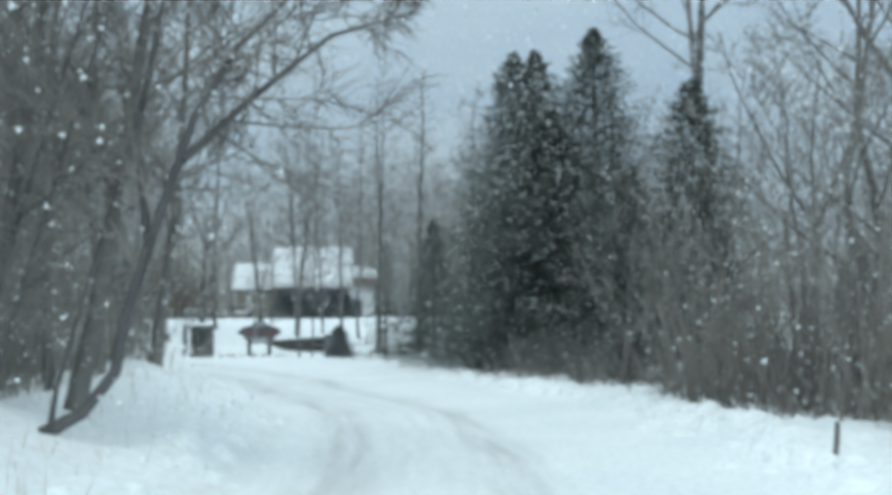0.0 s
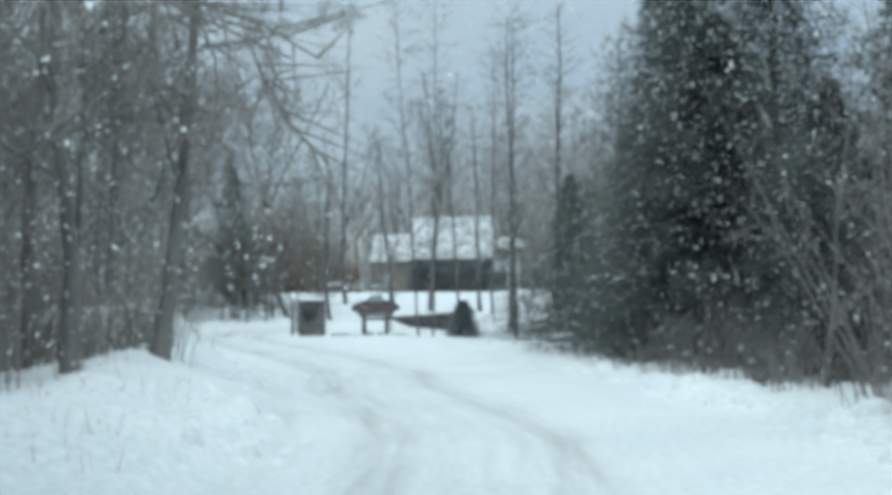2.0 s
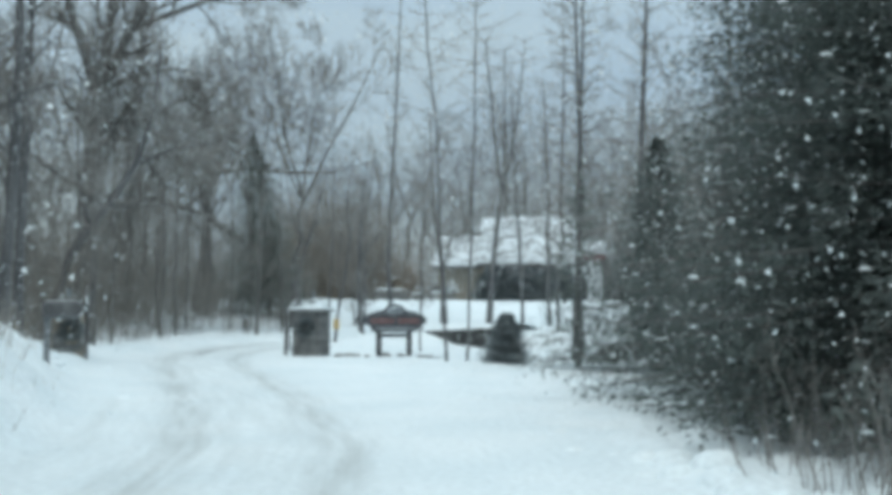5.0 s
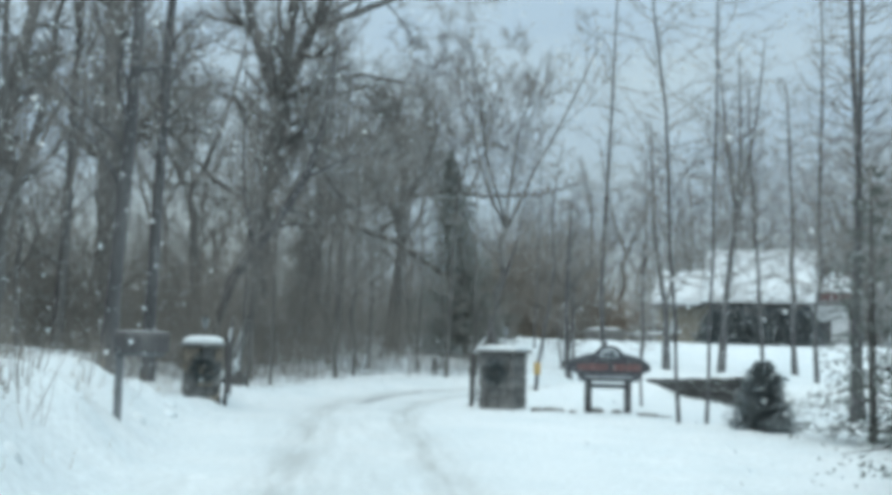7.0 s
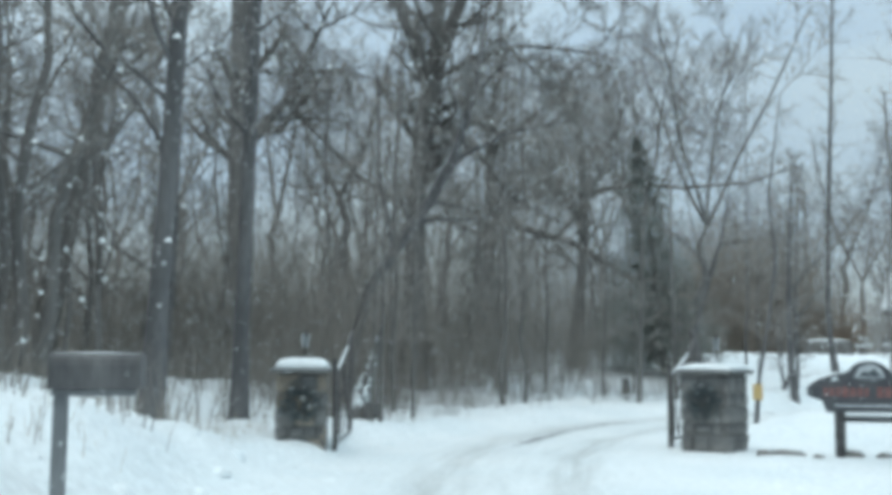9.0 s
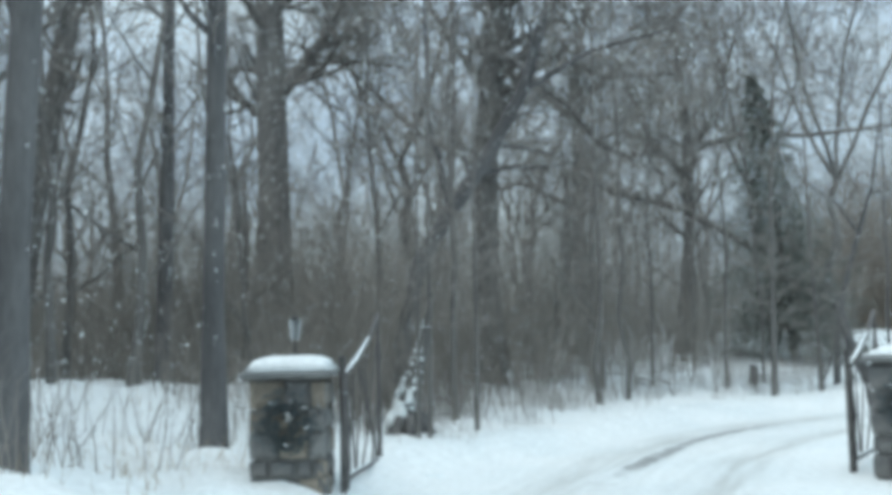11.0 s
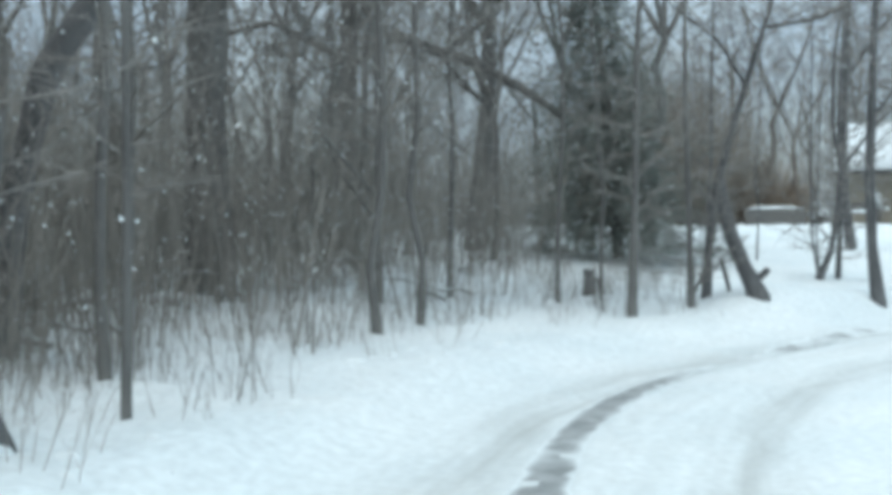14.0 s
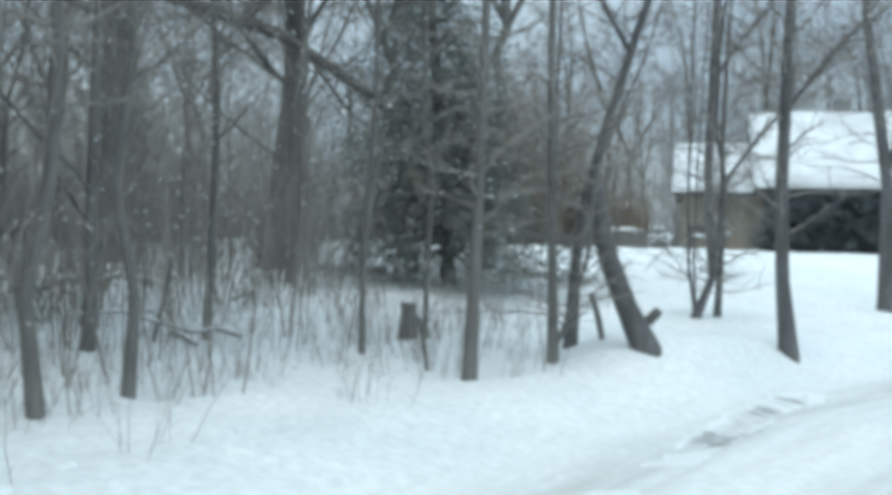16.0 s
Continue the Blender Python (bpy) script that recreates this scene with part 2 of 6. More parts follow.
# ---- mesh tools ----
class Shape:
    """Collects tubes, boxes and blades of one mesh."""

    def __init__(self):
        self.v, self.f = [], []

    def tube(self, pts, radii, sides=6, cap=True):
        pts = [Vector(p) for p in pts]
        first = len(self.v)
        ref = Vector((0.31, 0.17, 0.94))
        for i, p in enumerate(pts):
            d = (pts[min(i + 1, len(pts) - 1)] - pts[max(i - 1, 0)]).normalized()
            u = d.cross(ref)
            if u.length < 0.05:
                u = d.cross(Vector((1, 0, 0)))
            u.normalize()
            w = d.cross(u)
            for k in range(sides):
                a = 2 * math.pi * k / sides
                self.v.append(tuple(p + (u * math.cos(a) + w * math.sin(a)) * radii[i]))
        for i in range(len(pts) - 1):
            for k in range(sides):
                a, b = first + i * sides + k, first + i * sides + (k + 1) % sides
                self.f.append((a, b, b + sides, a + sides))
        if cap:
            self.f.append(tuple(first + k for k in reversed(range(sides))))
            last = first + (len(pts) - 1) * sides
            self.f.append(tuple(last + k for k in range(sides)))

    def spike(self, a, b, r):
        """A thin three-sided twig that tapers to a point."""
        first = len(self.v)
        d = (b - a).normalized()
        u = d.orthogonal().normalized() * r
        w = d.cross(u)
        self.v += [tuple(a + u), tuple(a - u * 0.5 + w * 0.87), tuple(a - u * 0.5 - w * 0.87), tuple(b)]
        self.f += [(first, first + 1, first + 3), (first + 1, first + 2, first + 3), (first + 2, first, first + 3)]

    def box(self, m, sx, sy, sz):
        first = len(self.v)
        for x in (-0.5, 0.5):
            for y in (-0.5, 0.5):
                for z in (-0.5, 0.5):
                    self.v.append(tuple(m @ Vector((x * sx, y * sy, z * sz))))
        for q in ((0, 1, 3, 2), (4, 6, 7, 5), (0, 4, 5, 1), (2, 3, 7, 6), (0, 2, 6, 4), (1, 5, 7, 3)):
            self.f.append(tuple(first + i for i in q))

    def blade(self, p, d, side, length, width):
        """A leaf or needle spray of two triangles folded along its middle."""
        first = len(self.v)
        up = d.cross(side).normalized() * width * 0.5
        mid = p + d * length * 0.45 + up
        self.v += [tuple(p), tuple(mid + side * width), tuple(p + d * length), tuple(mid - side * width)]
        self.f += [(first, first + 1, first + 2), (first, first + 2, first + 3)]

    def lump(self, c, rx, ry, rz, rng, rings=4, seg=7, flat=True):
        """A low uneven mound of snow or a stone."""
        first = len(self.v)
        for i in range(rings):
            a = (i / rings) * math.pi / 2
            for k in range(seg):
                t = 2 * math.pi * k / seg
                j = 1 + rng.uniform(-0.12, 0.12)
                self.v.append((c[0] + rx * math.cos(a) * math.cos(t) * j, c[1] + ry * math.cos(a) * math.sin(t) * j, c[2] + rz * math.sin(a)))
        self.v.append((c[0], c[1], c[2] + rz))
        for i in range(rings - 1):
            for k in range(seg):
                a, b = first + i * seg + k, first + i * seg + (k + 1) % seg
                self.f.append((a, b, b + seg, a + seg))
        top = len(self.v) - 1
        for k in range(seg):
            self.f.append((first + (rings - 1) * seg + k, first + (rings - 1) * seg + (k + 1) % seg, top))
        self.f.append(tuple(first + k for k in reversed(range(seg))))

    def mesh(self, name, mat, smooth=False):
        me = bpy.data.meshes.new(name)
        me.from_pydata(self.v, [], self.f)
        me.materials.append(mat)
        if smooth:
            me.polygons.foreach_set("use_smooth", [True] * len(me.polygons))
        me.update()
        return me


def part(name, shape, mat, parent, label="", smooth=False):
    ob = new(name, shape.mesh(name, mat, smooth) if isinstance(shape, Shape) else shape)
    ob.parent = parent
    if label:
        tagged(ob, label)
    return ob


def bevelled(sx, sy, sz, m=None, width=0.01, segments=2):
    """A box with rounded edges as a Shape."""
    bm = bmesh.new()
    bmesh.ops.create_cube(bm, size=1.0)
    bmesh.ops.scale(bm, vec=(sx, sy, sz), verts=bm.verts)
    bmesh.ops.bevel(bm, geom=bm.edges[:], offset=width, segments=segments, affect="EDGES")
    if m is not None:
        bmesh.ops.transform(bm, matrix=m, verts=bm.verts)
    s = Shape()
    bm.verts.index_update()
    s.v = [tuple(v.co) for v in bm.verts]
    s.f = [tuple(v.index for v in f.verts) for f in bm.faces]
    bm.free()
    return s


def thing(name, m, label, category, group="", kind=""):
    ob = new(name)
    ob.matrix_basis = m
    return tagged(ob, label, category, group, kind)


# ---- lie of the land ----
ROAD = [(-6.0, -47.0), (-3.0, -38.0), (-0.6, -31.8), (1.9, -26.3), (3.9, -21.0), (5.1, -15.8), (5.2, -11.0), (4.9, -6.0), (4.2, -1.0), (3.2, 3.0), (2.3, 7.0), (1.9, 10.5), (1.9, 13.5), (2.3, 16.3), (3.05, 18.6), (4.3, 20.5), (5.8, 22.5), (8.6, 25.3), (12.6, 28.2), (18.0, 31.0), (27.0, 34.0), (60.0, 40.0)]
RX, RY = np.array(ROAD)[:, 0], np.array(ROAD)[:, 1]


def smooth01(a, b, v):
    t = np.clip((v - a) / (b - a), 0, 1)
    return t * t * (3 - 2 * t)


def road_side(x, y):
    """Distance from the road's middle, positive to the right of the way in."""
    x, y = np.asarray(x, float), np.asarray(y, float)
    best = np.full(x.shape, 1e9)
    side = np.zeros(x.shape)
    for i in range(len(RX) - 1):
        ax, ay, bx, by = RX[i], RY[i], RX[i + 1], RY[i + 1]
        dx, dy = bx - ax, by - ay
        t = np.clip(((x - ax) * dx + (y - ay) * dy) / (dx * dx + dy * dy), 0, 1)
        px, py = x - ax - t * dx, y - ay - t * dy
        d = np.hypot(px, py)
        cr = dx * (y - ay) - dy * (x - ax)
        near = d < best
        best = np.where(near, d, best)
        side = np.where(near, np.where(cr > 0, -1.0, 1.0), side)
    return best * side


def track_drift(y):
    """How far the wheel tracks lie from the road's middle on the way."""
    return np.interp(y, [-34, -25, -20, -10, -5.5, 0, 6, 30], [-0.35, -0.6, -0.75, -0.95, -0.4, -0.35, -0.1, 0.0])


def road_along(x, y):
    """Length along the road's line to the nearest point on it."""
    best, out, run = np.full(x.shape, 1e9), np.zeros(x.shape), 0.0
    for i in range(len(RX) - 1):
        dx, dy = RX[i + 1] - RX[i], RY[i + 1] - RY[i]
        ln = math.hypot(dx, dy)
        t = np.clip(((x - RX[i]) * dx + (y - RY[i]) * dy) / ln ** 2, 0, 1)
        d = np.hypot(x - RX[i] - t * dx, y - RY[i] - t * dy)
        out = np.where(d < best, run + t * ln, out)
        best = np.minimum(best, d)
        run += ln
    return out


def wave(x, y, s):
    """Cheap uneven ground: a sum of crossed sines."""
    return (np.sin(x * 1.7 * s + 1.3 * np.sin(y * 1.1 * s)) + np.sin(y * 2.3 * s + 1.7 * np.sin(x * 0.9 * s + 2)) + np.sin((x + y) * 3.1 * s + 0.7) * 0.5) / 2.5


def ground_z(x, y):
    x, y = np.asarray(x, float), np.asarray(y, float)
    s = road_side(x, y)
    base = 1.3 * smooth01(23, 58, y) * smooth01(2.5, 7, np.abs(s)) + 0.35 * smooth01(60, 200, np.hypot(x, y))
    near = smooth01(11, 15, y)
    left = smooth01(2.5 - 1.0 * near, 3.6 - 1.1 * near, -s) * (0.30 + (0.11 * smooth01(20.5, 24.0, y) - 0.08) * near + 0.38 * (1 - smooth01(-6, 2, y)) * smooth01(3.2, 4.6, -s) + (0.10 - 0.06 * near) * wave(x, y, 0.9) + 0.05 * wave(x, y, 3.1))
    left = left - 0.30 * smooth01(4.0, 7.5, -s) * (1 - smooth01(3, 7, y)) + 0.30 * smooth01(15, 19, y) * smooth01(5, 11, -s) * (1 - smooth01(34, 46, y))
    banked = 1 - smooth01(-7, -4, y)
    right = smooth01(2.9, 3.5, s) * (1 - smooth01(4.2, 6.0, s) * 0.5) * (0.13 + 0.08 * wave(x, y, 1.1) + 0.10 * wave(x, y, 3.3)) * banked
    inner = (1 - smooth01(6.3, 8.2, x) * (1 - smooth01(22, 26, y))) * smooth01(13.5, 16, y) * smooth01(2.2, 3.2, s) * (0.34 - 0.3 * smooth01(4.6, 6.4, s) + 0.06 * wave(x, y, 1.3))
    shelf = 0.80 * smooth01(-7.0, -2.5, y) * (1 - smooth01(3.0, 9.2, y)) * smooth01(2.7, 4.4, -s) * (1 - 0.8 * smooth01(7.5, 11, -s))
    knoll = 0.72 * smooth01(4.8, 7.6, -s) * smooth01(2.5, 7, y) * (1 - smooth01(14.5, 19.5, y)) * (1 - smooth01(13, 20, -s)) * (1 + 0.12 * wave(x, y, 0.8))
    mound = 0.15 * np.exp(-(((x - 0.5) / 1.3) ** 2 + ((y + 4.6) / 2.2) ** 2)) * smooth01(2.0, 3.4, -s)
    mound = mound + 0.2 * np.exp(-(((x - 4.3) / 0.8) ** 2 + ((y - 24.4) / 0.9) ** 2)) - 0.1 * np.exp(-(((x - 2.2) / 1.0) ** 2 + ((y - 23.2) / 1.2) ** 2))
    mound = mound + 0.17 * np.exp(-(((x - 5.4) / 2.0) ** 2 + ((y - 25.7) / 1.3) ** 2)) * smooth01(1.7, 2.6, -s)
    behind = (x - 8.5) * 0.715 + (y - 21.6) * 0.698
    beside = (x - 8.5) * 0.698 - (y - 21.6) * 0.715
    terrace = 0.5 * smooth01(0.3, 1.3, behind) * smooth01(-7, -2, beside) * smooth01(2.2, 5, np.abs(s)) * (1 - smooth01(38, 55, y))
    swale = -0.25 * smooth01(-3.5, -0.6, behind) * (1 - smooth01(0.0, 0.4, behind)) * smooth01(0.5, 4.5, beside) * (1 - smooth01(6.2, 8, beside))
    ridge = 0.17 * np.exp(-((np.abs(s) - 3.15) / 0.34) ** 2) * (1 - smooth01(-12, -7, y)) * (0.75 + 0.5 * wave(x, y, 1.9)) * np.where(s < 0, 1.0, 0.6)
    ruts = 0.0
    for off in (-0.85, 0.85):
        ruts = ruts - 0.045 * np.exp(-((s - off - track_drift(y) - 0.08 * np.sin(y * 0.35)) / 0.2) ** 2)
    ruts = ruts + 0.02 * np.exp(-((s - track_drift(y)) / 0.35) ** 2)
    broken = smooth01(2.5, 3.2, np.abs(s)) * (1 - smooth01(5.5, 9, np.abs(s))) * (1 - smooth01(8, 14, y)) * (0.04 * wave(x + 3, y, 4.4) + 0.045 * wave(x, y + 2, 2.6)) * (1 + 0.6 * smooth01(-8, -4, y) * (s < 0))
    rough = 0.012 * wave(x, y, 4.1) + 0.02 * wave(x, y, 1.2) * smooth01(2.2, 4.0, np.abs(s))
    return base + ridge + knoll + left + right + inner + shelf + mound + terrace + swale + ruts + rough + broken


def gz(x, y):
    return float(ground_z(np.array([x]), np.array([y]))[0])


def axis(lo, hi, step, far):
    mid = np.arange(lo, hi + 1e-6, step)
    out, gap = [], step
    while (not out) or out[-1] < far:
        gap *= 1.22
        out.append((out[-1] if out else 0.0) + gap)
    out = np.array(out)
    return np.concatenate([lo - out[::-1], mid, hi + out])


def ground():
    xs, ys = axis(-6, 14, 0.23, 2500), axis(-34, 32, 0.26, 2500)
    gx, gy = np.meshgrid(xs, ys)
    z = ground_z(gx.ravel(), gy.ravel())
    verts = np.stack([gx.ravel(), gy.ravel(), z], 1)
    nx, ny = len(xs), len(ys)
    i = (np.arange(ny - 1)[:, None] * nx + np.arange(nx - 1)[None, :]).ravel()
    faces = np.stack([i, i + 1, i + nx + 1, i + nx], 1)
    me = bpy.data.meshes.new("ground")
    me.from_pydata(verts.tolist(), [], faces.tolist())
    me.materials.append(SNOW_ROAD)
    me.polygons.foreach_set("use_smooth", np.ones(len(faces), bool))
    rs = road_side(verts[:, 0], verts[:, 1])
    rs = rs - track_drift(verts[:, 1]) - 0.08 * np.sin(verts[:, 1] * 0.35)
    wear = 0.75 * np.exp(-((rs - 0.85) / 0.24) ** 2) + 0.7 * np.exp(-((rs + 0.85) / 0.30) ** 2) + 0.34 * np.exp(-(rs / 1.5) ** 2) + 0.3 * np.exp(-((rs + 1.9) / 0.25) ** 2) * (verts[:, 1] < 0)
    attr = me.attributes.new("wear", "FLOAT", "POINT")
    attr.data.foreach_set("value", (wear * (np.abs(rs) < 3.2)).astype(np.float32))
    # place across and along the road, for streaks that follow the wheels
    lane = me.attributes.new("lane", "FLOAT_VECTOR", "POINT")
    lane.data.foreach_set("vector", np.stack([rs * 7.0, road_along(verts[:, 0], verts[:, 1]) * 0.55, 0 * rs], 1).astype(np.float32).ravel())
    me.update()
    return tagged(new("ground", me), "deep white snow over the ground with a packed snowy road", "snow", kind="structure")


ground()


# ---- bare trees ----
def along(pts, t):
    n = len(pts) - 1
    k = min(int(t * n), n - 1)
    f = t * n - k
    return Vector(pts[k]).lerp(Vector(pts[k + 1]), f)


def limb(rng, start, way, length, r0, r1, steps, lift, wander):
    """Points and radii of one crooked limb."""
    pts, radii = [Vector(start)], [r0]
    d = Vector(way).normalized()
    for i in range(steps):
        d = d + Vector((rng.uniform(-wander, wander), rng.uniform(-wander, wander), rng.uniform(-wander, wander) + lift))
        d.normalize()
        pts.append(pts[-1] + d * length / steps)
        radii.append(r0 + (r1 - r0) * (i + 1) / steps)
    return pts, radii


def twigs(rng, wood, fine, pts, radii, count, length, depth, lift=0.10, start=0.25):
    """Side branches along a limb, and theirs in turn; the last ones are plain spikes."""
    if depth == 1:
        count = count * 2
    for i in range(count):
        t = start + (1 - start) * (i + rng.random()) / count
        p = along(pts, t)
        k = min(int(t * (len(pts) - 1)), len(pts) - 2)
        d = (Vector(pts[k + 1]) - Vector(pts[k])).normalized()
        side = d.cross(Vector((rng.uniform(-1, 1), rng.uniform(-1, 1), rng.uniform(-1, 1))))
        if side.length < 0.05:
            continue
        way = d * rng.uniform(0.4, 0.9) + side.normalized() * rng.uniform(0.7, 1.1)
        size = length * (1.15 - 0.6 * t) * rng.uniform(0.7, 1.25) * (1.38 if depth == 1 else 1.0)
        r = max(radii[k] * 0.42, 0.009)
        if depth == 1:
            way = d * rng.uniform(0.3, 1.3) + side.normalized() * rng.uniform(0.5, 1.1)
            fine.spike(p, p + (way.normalized() + Vector((0, 0, lift * rng.uniform(-1, 3)))) * size, min(r, 0.0078))
            continue
        q, rr = limb(rng, p, way, size, r, max(r * 0.35, 0.006), 3, lift, 0.30)
        (wood if r > 0.03 else fine).tube(q, rr, 5 if r > 0.05 else 3, cap=False)
        twigs(rng, wood, fine, q, rr, max(3, count * 3 // 4), size * 0.6, depth - 1, lift, 0.15)


def sprays(rng, wood, fine, pts, radii, count, reach, start=0.3):
    """Short, nearly level side branches with fine crooked twigs, as slim trees in a stand have."""
    for i in range(count):
        t = start + (1 - start) * (i + rng.random()) / count
        k = min(int(t * (len(pts) - 1)), len(pts) - 2)
        a = i * 2.4 + rng.uniform(-0.6, 0.6)
        size = reach * rng.uniform(0.35, 1.0) * (1.1 - 0.6 * t)
        r = max(min(radii[k] * 0.35, 0.02), 0.006)
        q, rr = limb(rng, along(pts, min(t, 0.995)), Vector((math.cos(a), math.sin(a), rng.uniform(0.0, 0.8))), size, r, 0.004, 4, 0.06, 0.28)
        fine.tube(q, rr, 3, cap=False)
        for j in range(11):
            u = 0.15 + 0.85 * (j + rng.random()) / 11
            p = along(q, min(u, 0.995))
            w = Vector((math.cos(a) + rng.gauss(0, 0.8), math.sin(a) + rng.gauss(0, 0.8), rng.gauss(0.25, 0.5))).normalized()
            fine.spike(p, p + w * size * rng.uniform(0.25, 0.6), 0.0062)


def tree_meshes(seed, height, r0, lean=(0.0, 0.0), first=0.35, limbs=9, spread=0.38, depth=3, forks=1, mat=None, count=6):
    rng = random.Random(seed)
    wood, fine = Shape(), Shape()
    top = Vector((lean[0], lean[1], height * (0.92 if forks == 1 else rng.uniform(0.32, 0.42))))
    n = 8
    pts, radii = [], []
    for i in range(n + 1):
        t = i / n
        jig = 0.12 * height / 10 * math.sin(i * 1.9 + seed)
        pts.append(Vector((top.x * t ** 1.3 + jig * (i > 0), top.y * t ** 1.3 + 0.6 * jig * math.cos(i * 2.3) * (i > 0), top.z * t - 0.3 * (1 - t))))
        end = 0.12 if forks == 1 else 0.62
        radii.append(r0 * ((1.0 - (1 - end) * t) + 0.45 * max(0, 1 - t * 9)))
    wood.tube(pts, radii, 9)
    stems = [(pts, radii, first)]
    if forks > 1:
        for k in range(forks):
            a = 2 * math.pi * (k + rng.random() * 0.5) / forks
            q, rr = limb(rng, pts[-1], Vector((math.cos(a) * 0.55, math.sin(a) * 0.55, 1)), height * rng.uniform(0.5, 0.62), radii[-1] * 0.72, 0.02, 7, 0.10, 0.14)
            wood.tube(q, rr, 7, cap=False)
            stems.append((q, rr, 0.12))
        stems = stems[1:]
    for q, rr, f in stems:
        m = max(4, limbs // len(stems))
        for i in range(m):
            t = f + (1 - f) * (i + rng.random() * 0.8) / m
            a = i * 2.4 + rng.random()
            p = along(q, min(t, 0.99))
            k = min(int(t * (len(q) - 1)), len(q) - 2)
            r = max(rr[k] * rng.uniform(0.35, 0.5), 0.012)
            size = height * spread * (1.12 - 0.75 * t) * rng.uniform(0.7, 1.2)
            s, sr = limb(rng, p, Vector((math.cos(a), math.sin(a), rng.uniform(0.35, 1.0))), size, r, 0.008, 6, 0.07, 0.17)
            wood.tube(s, sr, 5, cap=False)
            twigs(rng, wood, fine, s, sr, count, size * 0.42, depth - 1)
    return wood.mesh("trunk", mat or BARK, True), fine.mesh("crown", TWIG)


def bare_tree(x, y, meshes, turn=0.0, scale=1.0, label="bare grey winter tree with crooked branches", group="winter trees", sink=0.0):
    t = thing("tree", pose(x, y, gz(x, y) - 0.04 - sink, 0, 0, turn) @ Matrix.Scale(scale, 4), label, "tree", group)
    part("trunk", meshes[0], None, t)
    tagged(part("crown", meshes[1], None, t), kind="stuff")
    return t


# ---- conifers ----
def conifer_meshes(seed, height, radius, boughs, sprays, mat, low=0.06, droop=0.28, snow=0.05, power=0.85, size=1.0, lean=0.0):
    rng = random.Random(seed)
    wood, stem, green, white = Shape(), Shape(), Shape(), Shape()
    stem.tube([(0, 0, -0.3), (lean * 0.4, 0.01, height * 0.5), (lean, 0, height)], [height * 0.017, height * 0.011, 0.012], 7)
    for i in range(boughs):
        t = low + (1 - low) * ((i + rng.random()) / boughs) ** 1.15
        reach = radius * (1 - t) ** power * rng.uniform(0.60, 1.26) + 0.08
        reach *= min(1.0, 0.80 + 1.4 * t)
        a = i * 2.39996 + rng.uniform(-0.3, 0.3)
        out = Vector((math.cos(a), math.sin(a), 0))
        p = Vector((lean * t, 0, height * t))
        pts = []
        for k in range(5):
            u = k / 4
            pts.append(p + out * reach * u + Vector((0, 0, reach * (0.30 * (t - 0.25) * u - droop * u * u + 0.10 * u ** 4))))
        pts = [Vector((q.x, q.y, max(q.z, 0.22))) for q in pts]
        wood.tube(pts, [0.006 + 0.008 * reach * (1 - k / 4) for k in range(5)], 3, cap=False)
        m = max(6, int(sprays * (0.35 + reach / radius)))
        for j in range(m):
            u = 0.18 + 0.82 * (j + rng.random()) / m
            c = along(pts, min(u, 0.999))
            sgn = 1 if j % 2 else -1
            side = Vector((-out.y, out.x, 0)) * sgn
            d = (out * rng.uniform(0.35, 0.9) + side * rng.uniform(0.4, 1.0) + Vector((0, 0, rng.uniform(-0.95, 0.30)))).normalized()
            w = d.cross(Vector((rng.uniform(-0.4, 0.4), rng.uniform(-0.4, 0.4), 1))).normalized()
            ln = size * rng.uniform(0.22, 0.50) * (1.15 - 0.5 * u)
            c = c + side * rng.random() * reach * 0.36 * (1.08 - u) + out * rng.uniform(-0.1, 0.25) * reach * 0.3 + Vector((0, 0, rng.uniform(-0.34, 0.14) * min(1.0, 0.5 * reach)))
            c.z = max(c.z, min(0.25, height * 0.05) * rng.uniform(0.5, 1.6))
            green.blade(c, d, w, ln, ln * 0.22)
            if rng.random() < snow:
                white.lump(c + d * ln * 0.5 + Vector((0, 0, 0.015)), rng.uniform(0.03, 0.07), rng.uniform(0.025, 0.055), rng.uniform(0.015, 0.035), rng, 2, 4)
    return stem.mesh("trunk", BARK, True), wood.mesh("bough_frame", BARK), green.mesh("foliage", mat), white.mesh("snow_clumps", SNOW)


def conifer(x, y, meshes, turn, label, scale=1.0, group=""):
    t = thing("conifer", pose(x, y, gz(x, y) - 0.05, 0, 0, turn) @ Matrix.Scale(scale, 4), label, "conifer", group)
    part("trunk", meshes[0], None, t)
    for name, me in zip(("bough_frame", "foliage", "snow_cover"), meshes[1:]):
        tagged(part(name, me, None, t), kind="stuff")
    return t


BIG = conifer_meshes(11, 10.6, 4.4, 340, 165, NEEDLE, 0.06, 0.24, 0.008, 0.80, 0.37)
MID = conifer_meshes(12, 6.2, 2.7, 200, 66, NEEDLE, 0.08, 0.22, 0.008, 0.85, 0.46)
NEAR = conifer_meshes(16, 6.6, 3.0, 250, 260, NEEDLE, 0.09, 0.20, 0.006, 0.78, 0.33)
SPRUCE = conifer_meshes(13, 8.6, 2.95, 190, 175, NEEDLE_GREY, 0.07, 0.34, 0.003, 0.95, 0.38, -0.9)
SPARSE = conifer_meshes(14, 4.6, 1.35, 46, 62, NEEDLE_GREY, 0.05, 0.22, 0.005, 0.8, 0.32)
JUNIPER = conifer_meshes(15, 1.30, 0.62, 150, 90, NEEDLE_SOFT, 0.05, 0.02, 0.0, 0.72, 0.22)
SHRUB = conifer_meshes(15, 1.35, 0.80, 130, 60, NEEDLE_BLUE, 0.06, 0.05, 0.0, 0.62, 0.28)
